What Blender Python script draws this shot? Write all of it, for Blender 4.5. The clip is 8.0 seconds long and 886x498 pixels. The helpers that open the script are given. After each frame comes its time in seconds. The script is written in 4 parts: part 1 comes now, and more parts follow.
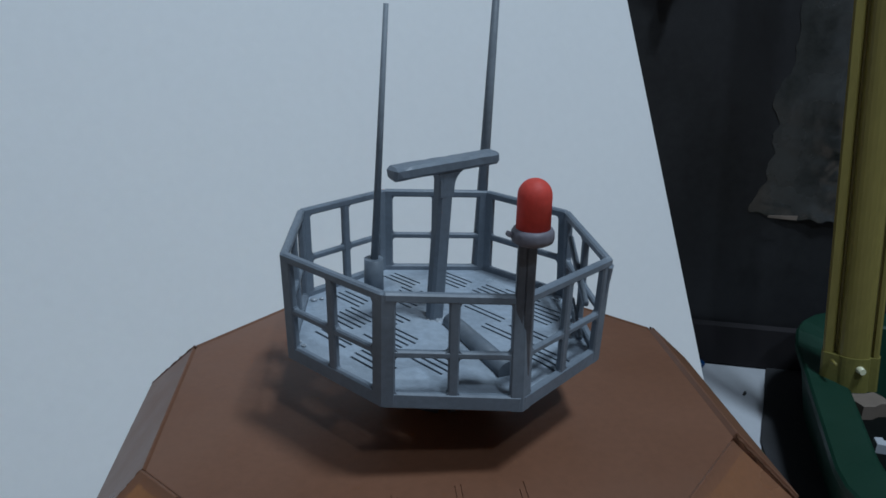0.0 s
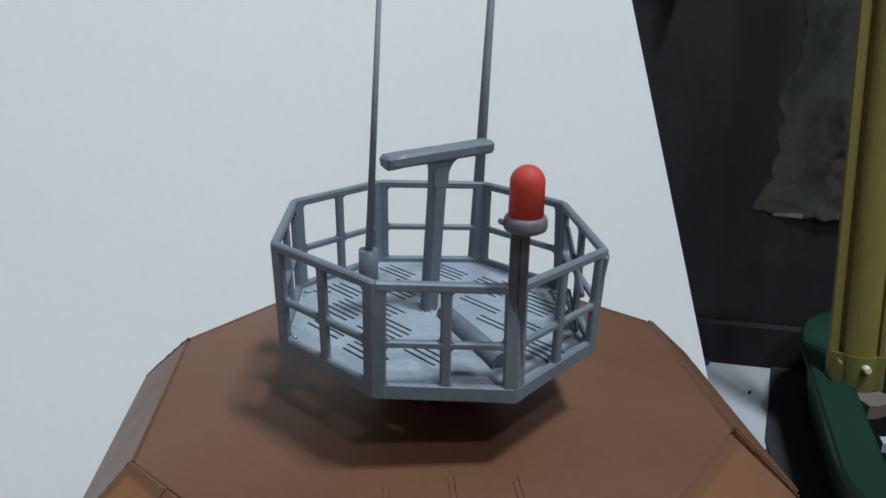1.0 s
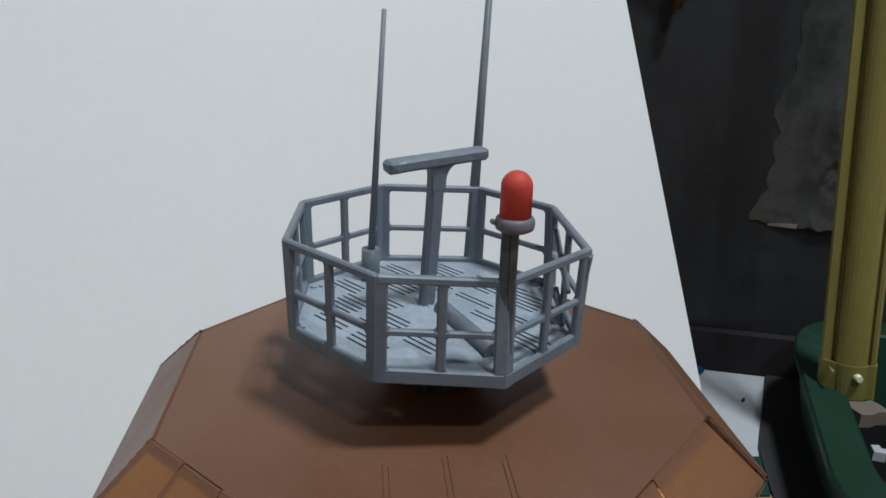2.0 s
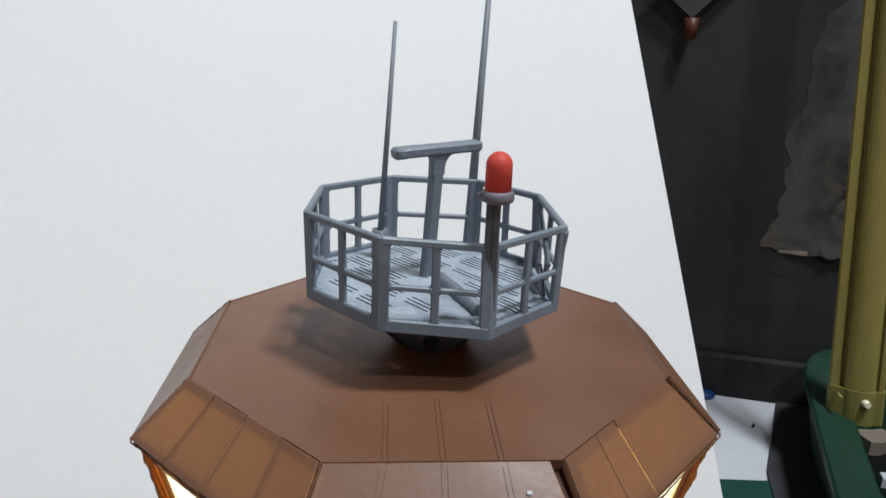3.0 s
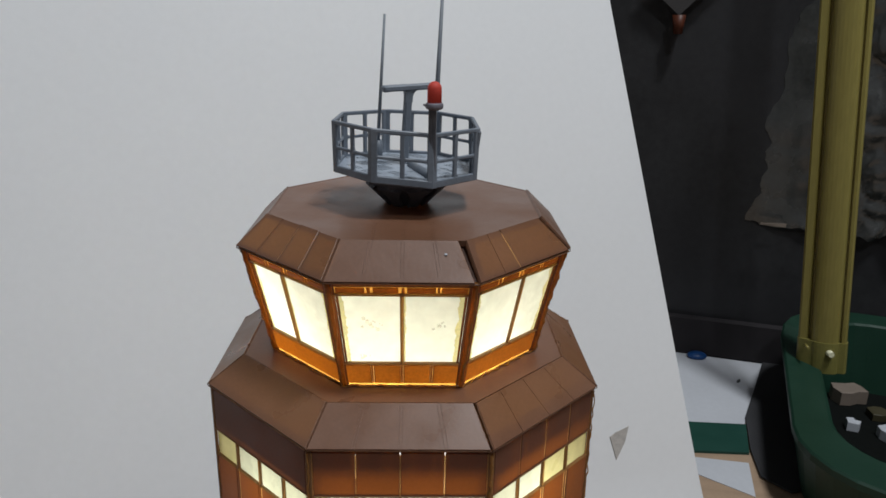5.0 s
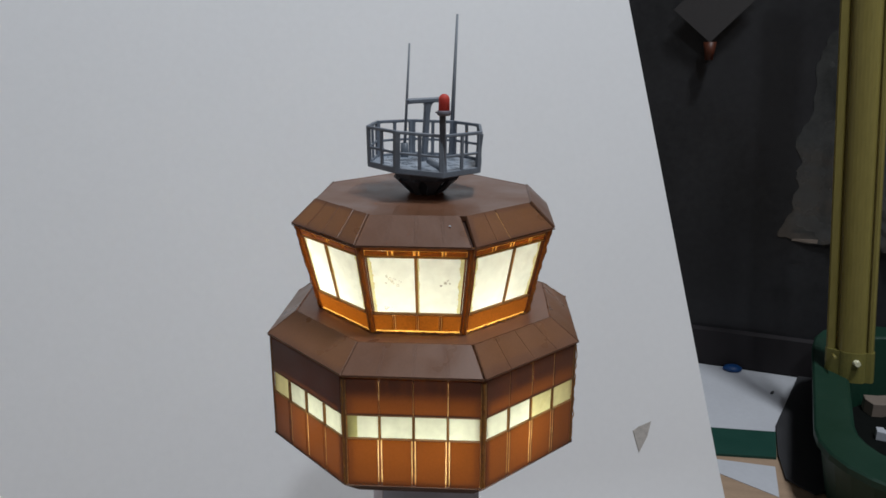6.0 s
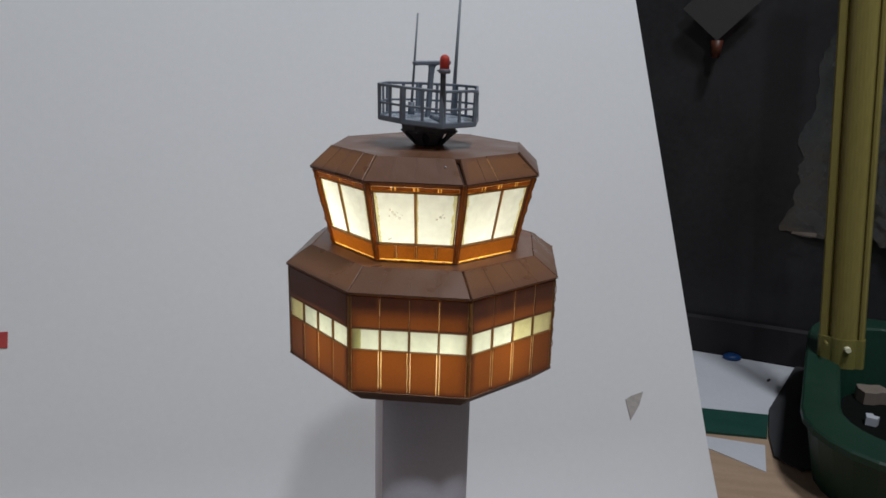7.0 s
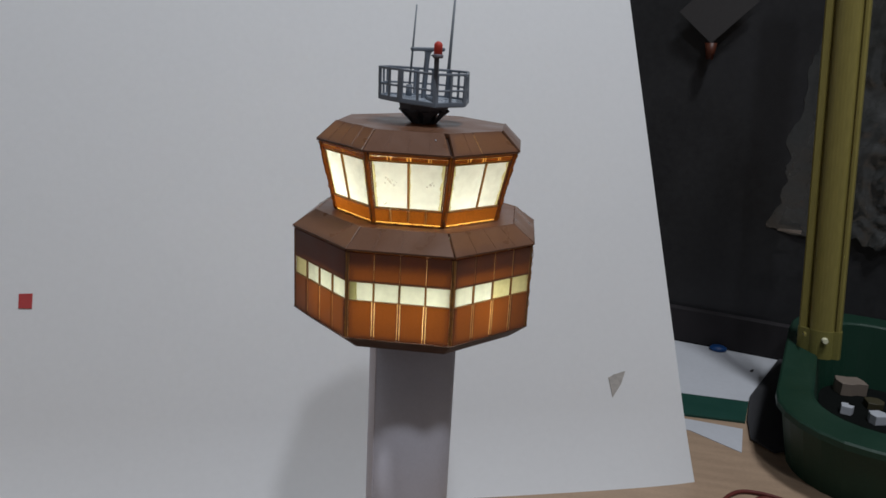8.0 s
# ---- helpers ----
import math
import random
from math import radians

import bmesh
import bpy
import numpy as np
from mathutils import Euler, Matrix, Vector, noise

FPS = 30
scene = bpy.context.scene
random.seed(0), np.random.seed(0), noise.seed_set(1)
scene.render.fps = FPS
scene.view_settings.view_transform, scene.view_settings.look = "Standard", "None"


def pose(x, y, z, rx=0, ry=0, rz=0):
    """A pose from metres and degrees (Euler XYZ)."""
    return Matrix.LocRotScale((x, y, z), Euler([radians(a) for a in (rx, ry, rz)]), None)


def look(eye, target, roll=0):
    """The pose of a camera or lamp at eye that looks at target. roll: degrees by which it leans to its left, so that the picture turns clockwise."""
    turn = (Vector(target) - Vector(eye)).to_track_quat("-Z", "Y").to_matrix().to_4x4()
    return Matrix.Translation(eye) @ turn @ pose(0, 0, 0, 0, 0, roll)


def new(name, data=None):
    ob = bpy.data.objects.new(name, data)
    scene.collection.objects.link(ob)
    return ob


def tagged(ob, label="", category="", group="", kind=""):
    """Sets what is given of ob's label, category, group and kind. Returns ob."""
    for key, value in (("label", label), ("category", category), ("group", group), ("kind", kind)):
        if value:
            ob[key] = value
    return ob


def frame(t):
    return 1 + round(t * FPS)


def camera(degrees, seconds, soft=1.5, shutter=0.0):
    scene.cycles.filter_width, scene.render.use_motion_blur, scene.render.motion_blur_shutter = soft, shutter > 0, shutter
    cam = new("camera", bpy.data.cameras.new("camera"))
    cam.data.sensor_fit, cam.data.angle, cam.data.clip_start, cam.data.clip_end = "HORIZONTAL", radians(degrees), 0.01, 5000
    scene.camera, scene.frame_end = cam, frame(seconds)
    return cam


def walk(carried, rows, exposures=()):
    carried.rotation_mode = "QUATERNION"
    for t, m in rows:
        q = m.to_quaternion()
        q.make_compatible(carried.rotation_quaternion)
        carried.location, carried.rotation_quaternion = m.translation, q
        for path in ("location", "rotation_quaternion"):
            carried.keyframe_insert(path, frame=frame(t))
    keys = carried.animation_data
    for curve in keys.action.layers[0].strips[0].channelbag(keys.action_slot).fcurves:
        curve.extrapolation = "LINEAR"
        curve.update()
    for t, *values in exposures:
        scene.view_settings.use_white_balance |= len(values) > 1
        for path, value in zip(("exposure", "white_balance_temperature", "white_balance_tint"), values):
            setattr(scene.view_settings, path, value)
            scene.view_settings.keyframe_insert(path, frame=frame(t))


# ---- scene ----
U = 0.00112          # metres for one plan unit (the warning lamp is a 3 mm one)
TOP = 205.0          # plan height of the deck rail over the table


def P(x, y, z):
    """A place in metres from the plan, whose z is counted from the deck rail."""
    return Vector((x * U, y * U, (z + TOP) * U))


# ---- camera ----
cam = camera(61.41, 8.0, soft=1.6)
ROWS = [
    (0.0, 0.14, -58.69, 21.56, 0.08, -21.10, 0.70),
    (0.5, 0.51, -58.34, 21.36, 0.26, -21.20, 0.63),
    (1.0, 1.07, -58.19, 20.60, 0.51, -21.17, 0.61),
    (1.2, 0.84, -58.51, 20.53, 0.03, -21.05, 0.73),
    (2.3, 1.97, -65.14, 21.97, 0.57, -20.31, 1.41),
    (2.5, 2.84, -66.76, 20.47, 1.20, -20.13, 1.30),
    (2.7, 3.20, -69.98, 20.49, 2.43, -20.25, 1.57),
    (3.0, 3.73, -74.80, 20.51, 2.05, -18.44, 1.98),
    (3.2, 6.66, -80.43, 21.02, 2.33, -18.25, 1.55),
    (3.3, 8.12, -83.24, 21.27, 3.10, -18.64, 1.33),
    (3.5, 8.97, -88.11, 21.79, 3.58, -18.64, 1.32),
    (3.8, 9.73, -97.28, 22.59, 3.11, -18.01, 1.43),
    (4.0, 10.23, -103.40, 23.13, 3.66, -18.86, 1.50),
    (4.2, 12.89, -109.09, 23.89, 4.50, -17.96, 1.30),
    (4.5, 16.88, -117.63, 25.02, 4.80, -18.73, 1.00),
    (4.7, 16.38, -122.19, 22.65, 4.37, -19.02, 1.01),
    (5.8, 29.60, -164.27, 19.18, 8.47, -15.09, 0.89),
    (6.0, 32.13, -166.54, 20.43, 9.60, -16.11, 0.25),
    (6.2, 36.64, -168.91, 15.35, 11.22, -15.91, 0.63),
    (6.5, 37.77, -178.65, 14.86, 11.49, -16.08, 1.73),
    (6.7, 39.74, -184.01, 13.71, 11.81, -15.74, 1.67),
    (7.0, 42.69, -192.04, 11.98, 11.23, -15.71, 1.59),
    (7.2, 46.28, -197.73, 9.96, 10.84, -16.00, 1.24),
    (7.5, 51.66, -206.27, 6.93, 11.43, -16.20, 0.71),
    (7.7, 52.00, -209.66, 7.84, 11.30, -16.32, 1.67),
    (8.0, 52.51, -214.75, 9.21, 11.74, -15.73, 3.11),
]
EXPOSURES = [(0.0, 0.0, 5580, 3), (0.5, 0.25, 5880, 5), (1.0, 0.5, 6200, 5), (2.5, 0.5, 6550, 7), (3.0, 0.88, 6650, 8), (3.5, 0.9, 6700, 10), (4.0, 0.75, 6700, 10),
             (4.5, 0.46, 6750, 10), (6.0, 0.15, 6550, 11), (6.5, 0.1, 6550, 12), (7.0, 0.02, 6560, 12), (8.0, 0.0, 6580, 12)]
walk(cam, [(t, pose(*P(x, y, z), 90 + pitch, 0, yaw) @ pose(0, 0, 0, 0, 0, roll)) for t, x, y, z, yaw, pitch, roll in ROWS], EXPOSURES)

# ---- world and lights ----
world = bpy.data.worlds.new("night")
world.use_nodes = True
world.node_tree.nodes["Background"].inputs[0].default_value = (0.006, 0.007, 0.008, 1)
world.node_tree.nodes["Background"].inputs[1].default_value = 1.0
scene.world = world


def area_lamp(name, eye, target, size, watts, colour):
    data = bpy.data.lights.new(name, "AREA")
    data.shape, data.size, data.energy, data.color = "DISK", size, watts, colour
    ob = new(name, data)
    ob.matrix_world = look(eye, target)
    return ob


def bulb(name, place, watts, colour, radius):
    data = bpy.data.lights.new(name, "POINT")
    data.energy, data.color, data.shadow_soft_size = watts, colour, radius
    new(name, data).location = place


area_lamp("ceiling_lamp_light", (0.40, -0.16, 1.56), (0, 0, 0.2), 0.2, 10.9, (0.90, 0.96, 1.02))
area_lamp("room_lamp_light", (0.43, -0.86, 1.67), (0, 0, 0.15), 0.11, 4.9, (0.90, 0.96, 1.04))
for bx, by, bz, bw in ((-8, -10, -37.5, 0.0054), (9, -9.5, -37.5, 0.006), (-16, 15, -31, 0.074), (9.3, -24.1, -61.5, 0.0062), (-3.7, -25.6, -61.5, 0.0058), (19.6, -15.6, -61.5, 0.0085), (-15.6, -19.6, -61.5, 0.0065), (0, 13, -62, 0.011)):
    bulb("tower_bulb", P(bx, by, bz), bw, (1.0, 0.965, 0.825), 0.0025)


# ---- materials ----
def material(name, colour, rough=0.6, metal=0.0, vary=0.12, scale=300.0, grain=2500.0, bump=0.15, bump_depth=0.0002, through_colour=None, through_share=0.0, spec=0.4, blotch=None, blotch_share=0.0, stretch=(1, 1, 1), each=0.0):
    """A surface with variation at two scales and fine relief; through_colour lets light pass through a thin sheet."""
    m = bpy.data.materials.new(name)
    m.use_nodes = True
    nt = m.node_tree
    nodes, links = nt.nodes, nt.links
    bsdf = nodes["Principled BSDF"]
    out = nodes["Material Output"]
    co = nodes.new("ShaderNodeTexCoord")
    mp = nodes.new("ShaderNodeMapping")
    mp.inputs["Scale"].default_value = stretch
    links.new(co.outputs["Object"], mp.inputs[0])
    big = nodes.new("ShaderNodeTexNoise")
    big.inputs["Scale"].default_value, big.inputs["Detail"].default_value = scale, 4
    fine = nodes.new("ShaderNodeTexNoise")
    fine.inputs["Scale"].default_value, fine.inputs["Detail"].default_value = grain, 3
    links.new(mp.outputs[0], big.inputs["Vector"])
    links.new(mp.outputs[0], fine.inputs["Vector"])
    add = nodes.new("ShaderNodeMath")
    add.operation = "ADD"
    links.new(big.outputs["Fac"], add.inputs[0])
    links.new(fine.outputs["Fac"], add.inputs[1])
    span = nodes.new("ShaderNodeMapRange")
    span.inputs["From Min"].default_value, span.inputs["From Max"].default_value = 0.6, 1.4
    span.inputs["To Min"].default_value, span.inputs["To Max"].default_value = 1 - vary, 1 + vary
    links.new(add.outputs[0], span.inputs["Value"])
    value = span.outputs[0]
    if each:
        info = nodes.new("ShaderNodeObjectInfo")
        er = nodes.new("ShaderNodeMapRange")
        er.inputs["To Min"].default_value, er.inputs["To Max"].default_value = 1 - each, 1 + each
        links.new(info.outputs["Random"], er.inputs["Value"])
        mu = nodes.new("ShaderNodeMath")
        mu.operation = "MULTIPLY"
        links.new(value, mu.inputs[0])
        links.new(er.outputs[0], mu.inputs[1])
        value = mu.outputs[0]
    tint = nodes.new("ShaderNodeVectorMath")
    tint.operation = "SCALE"
    tint.inputs[0].default_value = colour
    links.new(value, tint.inputs["Scale"])
    base = tint.outputs[0]
    if blotch:
        bn = nodes.new("ShaderNodeTexNoise")
        bn.inputs["Scale"].default_value, bn.inputs["Detail"].default_value = scale * 0.6, 6
        links.new(mp.outputs[0], bn.inputs["Vector"])
        br = nodes.new("ShaderNodeMapRange")
        br.inputs["From Min"].default_value, br.inputs["From Max"].default_value = 0.52, 0.68
        br.inputs["To Max"].default_value = blotch_share
        links.new(bn.outputs["Fac"], br.inputs["Value"])
        mix = nodes.new("ShaderNodeMix")
        mix.data_type = "RGBA"
        links.new(br.outputs[0], mix.inputs["Factor"])
        links.new(base, mix.inputs["A"])
        mix.inputs["B"].default_value = (*blotch, 1)
        base = mix.outputs["Result"]
    links.new(base, bsdf.inputs["Base Color"])
    bsdf.inputs["Metallic"].default_value = metal
    bsdf.inputs["Specular IOR Level"].default_value = spec
    rr = nodes.new("ShaderNodeMapRange")
    rr.inputs["From Min"].default_value, rr.inputs["From Max"].default_value = 0.3, 0.7
    rr.inputs["To Min"].default_value, rr.inputs["To Max"].default_value = max(0.02, rough - 0.1), min(1, rough + 0.1)
    links.new(big.outputs["Fac"], rr.inputs["Value"])
    links.new(rr.outputs[0], bsdf.inputs["Roughness"])
    bp = nodes.new("ShaderNodeBump")
    bp.inputs["Strength"].default_value, bp.inputs["Distance"].default_value = bump, bump_depth
    links.new(add.outputs[0], bp.inputs["Height"])
    links.new(bp.outputs[0], bsdf.inputs["Normal"])
    if through_colour:
        tr = nodes.new("ShaderNodeBsdfTranslucent")
        tv = nodes.new("ShaderNodeVectorMath")
        tv.operation = "SCALE"
        tv.inputs[0].default_value = through_colour
        links.new(value, tv.inputs["Scale"])
        links.new(tv.outputs[0], tr.inputs["Color"])
        ms = nodes.new("ShaderNodeMixShader")
        ms.inputs[0].default_value = through_share
        links.new(bsdf.outputs[0], ms.inputs[1])
        links.new(tr.outputs[0], ms.inputs[2])
        links.new(ms.outputs[0], out.inputs["Surface"])
    return m


GREY = material("grey_paint", (0.163, 0.19, 0.227), 0.45, vary=0.14, scale=240, grain=1800, bump=0.18, bump_depth=0.00015, blotch=(0.27, 0.3, 0.345), blotch_share=0.35)
WHIP = material("grey_whip_plastic", (0.21, 0.235, 0.265), 0.5, vary=0.14, scale=240, grain=1800, bump=0.1)
# paler copy of the rails' grey: overhead light is put into the colour
GREY_LIT = material("grey_floor_paint", (0.3, 0.345, 0.405), 0.36, vary=0.22, scale=240, grain=1500, bump=0.3, bump_depth=0.0002, blotch=(0.45, 0.5, 0.56), blotch_share=0.4)
DARK_GREY = material("dark_support_plastic", (0.085, 0.087, 0.097), 0.6, vary=0.15)
BROWN = material("brown_styrene", (0.12, 0.052, 0.032), 0.5, vary=0.10, scale=110, grain=1600, bump=0.12, bump_depth=0.0001, through_colour=(0.78, 0.205, 0.012), through_share=0.128, each=0.07)
HEADER = material("golden_header_styrene", (0.17, 0.08, 0.03), 0.42, vary=0.25, scale=200, grain=1800, through_colour=(0.92, 0.4, 0.06), through_share=0.24, each=0.12)
AMBER = material("amber_sill_styrene", (0.14, 0.06, 0.025), 0.45, vary=0.3, scale=130, grain=1600, bump=0.12, bump_depth=0.0001, through_colour=(0.8, 0.225, 0.014), through_share=0.18, each=0.12)
BROWN_ROOF = material("brown_roof_paint", (0.158, 0.074, 0.042), 0.37, spec=0.45, vary=0.10, scale=90, grain=1500, bump=0.15, bump_depth=0.0001, through_colour=(0.58, 0.26, 0.045), through_share=0.055, blotch=(0.18, 0.093, 0.058), blotch_share=0.5, each=0.05)
# darker brown copy: shade of the underside and open joint is in its colour
BROWN_SHADED = material("brown_base_plate", (0.06, 0.029, 0.019), 0.6, spec=0.2, vary=0.12, scale=110, grain=1600, bump=0.12, bump_depth=0.0001)
BROWN_FRAME = material("brown_window_frame", (0.19, 0.098, 0.042), 0.4, vary=0.15, scale=300, grain=2200, through_colour=(0.85, 0.42, 0.08), through_share=0.2, each=0.15)
POST = material("brown_corner_post", (0.22, 0.105, 0.04), 0.35, vary=0.25, scale=260, grain=1800, spec=0.5, through_colour=(0.92, 0.46, 0.09), through_share=0.5)
PANE = material("frosted_window_film", (0.75, 0.76, 0.7), 0.3, vary=0.13, scale=80, grain=420, bump=0.05, through_colour=(0.78, 0.865, 0.785), through_share=0.67, each=0.04)
# yellower copy for end panes: glue tint, and weaker bulb light put into colour
PANE_YELLOW = material("yellowed_band_film", (0.55, 0.5, 0.28), 0.3, vary=0.15, scale=75, grain=420, bump=0.05, through_colour=(0.83, 0.8, 0.4), through_share=0.42, each=0.1)
PANE_LOW = material("frosted_band_film", (0.6, 0.63, 0.5), 0.3, vary=0.13, scale=75, grain=420, bump=0.05, through_colour=(0.83, 0.9, 0.72), through_share=0.46, each=0.1)
# seam films are added; leaked light is put into bright to dark copies
SEAM = material("amber_light_seam", (0.5, 0.33, 0.14), 0.4, vary=0.3, scale=250, grain=900, through_colour=(1.0, 0.7, 0.3), through_share=0.75, each=0.2)
SEAM_GOLD = material("golden_glue_seam", (0.45, 0.24, 0.07), 0.35, vary=0.45, scale=250, grain=900, through_colour=(1.0, 0.52, 0.1), through_share=0.6, each=0.2)
SEAM_DIM = material("amber_dim_seam", (0.36, 0.21, 0.09), 0.4, vary=0.35, scale=180, grain=900, through_colour=(0.9, 0.55, 0.2), through_share=0.45, each=0.25)
SEAM_DARK = material("brown_seam", (0.22, 0.11, 0.05), 0.45, vary=0.35, scale=180, grain=900, through_colour=(0.85, 0.42, 0.12), through_share=0.24, each=0.25)
RED_DOME = material("red_lamp_plastic", (0.74, 0.1, 0.075), 0.52, vary=0.1, scale=500, grain=2500, through_colour=(0.8, 0.06, 0.04), through_share=0.3)
LAMP_COLLAR = material("lamp_collar_paint", (0.16, 0.15, 0.175), 0.5, vary=0.15)
LEG = material("lamp_leg_dark", (0.085, 0.09, 0.105), 0.45, vary=0.25, blotch=(0.26, 0.26, 0.28), blotch_share=0.35)
GLUE = material("clear_glue", (0.33, 0.36, 0.4), 0.14, vary=0.2, spec=0.8)
SHAFT = material("shaft_plastic", (0.80, 0.80, 0.90), 0.55, vary=0.05, scale=60, grain=900, bump=0.05)
BOARD = material("white_board", (0.766, 0.776, 0.787), 0.6, vary=0.02, scale=9, grain=300, bump=0.05)
RED_PAPER = material("red_sticker", (0.46, 0.06, 0.06), 0.6, vary=0.1)
SCRAP = material("brown_scrap", (0.42, 0.395, 0.37), 0.7, vary=0.25, scale=400)
TABLE = material("plywood_table", (0.38, 0.265, 0.18), 0.55, vary=0.2, scale=25, grain=400, stretch=(1, 8, 1))
BLACK_PANEL = material("black_panel", (0.026, 0.026, 0.0275), 0.55, spec=0.3, vary=0.3, scale=14, grain=200, blotch=(0.03, 0.03, 0.034), blotch_share=0.6)
PLASTIC = material("dark_plastic_sheet", (0.045, 0.047, 0.046), 0.24, vary=0.3, scale=40, grain=300, spec=1.0)
TRAY_SHADE = material("black_liner", (0.005, 0.006, 0.0055), 0.9, vary=0.3, scale=40, grain=300, spec=0.1)
DARK_PATCH = material("grey_rubber", (0.034, 0.034, 0.037), 0.8, vary=0.2, scale=40)
DARK_BAND = material("dark_box_card", (0.028, 0.0255, 0.0275), 0.8, spec=0.1, vary=0.2, scale=40)
YELLOW = material("yellow_green_plastic", (0.25, 0.212, 0.06), 0.35, vary=0.14, scale=30, grain=500, stretch=(1, 1, 0.2))
SOCKET = material("olive_socket_plastic", (0.2, 0.18, 0.05), 0.45, vary=0.15, scale=30, grain=500)
GREEN = material("dark_green_plastic", (0.007, 0.036, 0.021), 0.52, vary=0.15, scale=30, grain=600)
STRIP = material("green_mat", (0.006, 0.05, 0.036), 0.6, vary=0.12, scale=50)
PAPER = material("white_paper", (0.52, 0.535, 0.57), 0.7, vary=0.05, scale=25, grain=300)
CARD = material("grey_card", (0.046, 0.043, 0.043), 0.7, vary=0.1)
ORANGE = material("orange_plastic", (0.075, 0.017, 0.006), 0.5, vary=0.15)
BLUE = material("blue_plastic", (0.01, 0.06, 0.2), 0.4, vary=0.1)
CARTON = material("small_carton", (0.2, 0.16, 0.13), 0.7, vary=0.15, scale=80)
PUTTY = material("olive_putty", (0.05, 0.042, 0.02), 0.6, vary=0.25, scale=120)
WHITE_BIT = material("white_plastic_bit", (0.5, 0.52, 0.56), 0.5, vary=0.05)
RED_BIT = material("red_plastic_bit", (0.12, 0.022, 0.017), 0.6, vary=0.1)
# pale cream, no metal: the screw's highlight is put into the colour
SCREW_PALE = material("bright_screw", (0.78, 0.76, 0.52), 0.3, vary=0.1, spec=0.8)
WALL_PAINT = material("room_wall_paint", (0.6, 0.6, 0.61), 0.8, vary=0.06, scale=3, grain=60)
CEILING_PAINT = material("ceiling_paint", (0.3, 0.3, 0.3), 0.8, vary=0.06, scale=3, grain=60)
FLOOR_TILE = material("room_floor", (0.25, 0.23, 0.2), 0.5, vary=0.12, scale=2, grain=40)


# ---- mesh helpers ----
def finish(name, bm, mat, parent=None, label="", place=None, smooth=False):
    me = bpy.data.meshes.new(name)
    bm.to_mesh(me)
    bm.free()
    me.materials.append(mat)
    if smooth:
        for f in me.polygons:
            f.use_smooth = True
    ob = new(name, me)
    ob.parent = parent
    if place is not None:
        ob.matrix_basis = place
    return tagged(ob, label)


def part(name, bm, mat, parent, label="", place=None, smooth=False):
    return finish(name, bm, mat, parent, label, place, smooth)


def again(ob, place, parent=None):
    """A further piece on the same mesh."""
    c = new(ob.name.split(".")[0], ob.data)
    c.parent = parent or ob.parent
    c.matrix_basis = place
    return tagged(c, ob.get("label", ""))


def empty(name, place=Matrix.Identity(4)):
    ob = new(name)
    ob.empty_display_size = 0.01
    ob.matrix_basis = place
    return ob


def turn(deg):
    return Matrix.Rotation(radians(deg), 4, "Z")


def add_box(bm, lo, hi, m=Matrix.Identity(4), bevel=0.0):
    """A box with its edges chamfered."""
    box = bmesh.new()
    bmesh.ops.create_cube(box, size=1)
    lo, hi = Vector(lo), Vector(hi)
    for v in box.verts:
        v.co = Vector([(v.co[k] + 0.5) * (hi[k] - lo[k]) + lo[k] for k in range(3)])
    if bevel:
        bmesh.ops.bevel(box, geom=box.edges[:], offset=bevel, segments=1, affect="EDGES")
    box.transform(m)
    me = bpy.data.meshes.new("box")
    box.to_mesh(me)
    box.free()
    bm.from_mesh(me)
    bpy.data.meshes.remove(me)


def add_bar(bm, a, b, w, h, up=(0, 0, 1), bevel=0.0):
    """A straight bar from a to b, w across and h along up."""
    a, b = Vector(a), Vector(b)
    d = (b - a).normalized()
    side = d.cross(Vector(up)).normalized()
    top = side.cross(d)
    m = Matrix((side, d, top)).transposed().to_4x4()
    m.translation = a
    add_box(bm, (-w / 2, 0, -h / 2), (w / 2, (b - a).length, h / 2), m, bevel)


def add_tube(bm, a, b, r1, r2, sides=16, caps=True):
    a, b = Vector(a), Vector(b)
    d = (b - a).normalized()
    s = d.orthogonal().normalized()
    t = d.cross(s)
    rings = []
    for c, r in ((a, r1), (b, r2)):
        rings.append([bm.verts.new(c + (s * math.cos(k * math.tau / sides) + t * math.sin(k * math.tau / sides)) * r) for k in range(sides)])
    for k in range(sides):
        f = bm.faces.new((rings[0][k], rings[0][(k + 1) % sides], rings[1][(k + 1) % sides], rings[1][k]))
        f.smooth = True
    if caps:
        bm.faces.new(rings[0][::-1])
        bm.faces.new(rings[1])


def add_panel(bm, corners, thick, edge=0.00012, back=False):
    """A thin sheet piece with chamfered front edges. corners run anticlockwise seen from outside."""
    c = [Vector(v) for v in corners]
    n = (c[1] - c[0]).cross(c[3] - c[0]).normalized()
    mid = sum(c, Vector()) / len(c)
    front = []
    for k, v in enumerate(c):
        e1, e2 = (c[k - 1] - v).normalized(), (c[(k + 1) % len(c)] - v).normalized()
        front.append(bm.verts.new(v + (e1 + e2) * edge))
    rim = [bm.verts.new(v - n * edge) for v in c]
    deep = [bm.verts.new(v - n * thick) for v in c]
    bm.faces.new(front)
    k = len(c)
    for ring, nxt in ((rim, front), (deep, rim)):
        for j in range(k):
            bm.faces.new((ring[j], ring[(j + 1) % k], nxt[(j + 1) % k], nxt[j]))
    if back:
        bm.faces.new(deep[::-1])


def ring8(r, z, off=0.0):
    """Corners of an eight-sided ring with a side towards -y; the first corner is that side's right one."""
    return [Vector((r * math.cos(radians(-67.5 + 45 * k + off)), r * math.sin(radians(-67.5 + 45 * k + off)), z)) for k in range(8)]


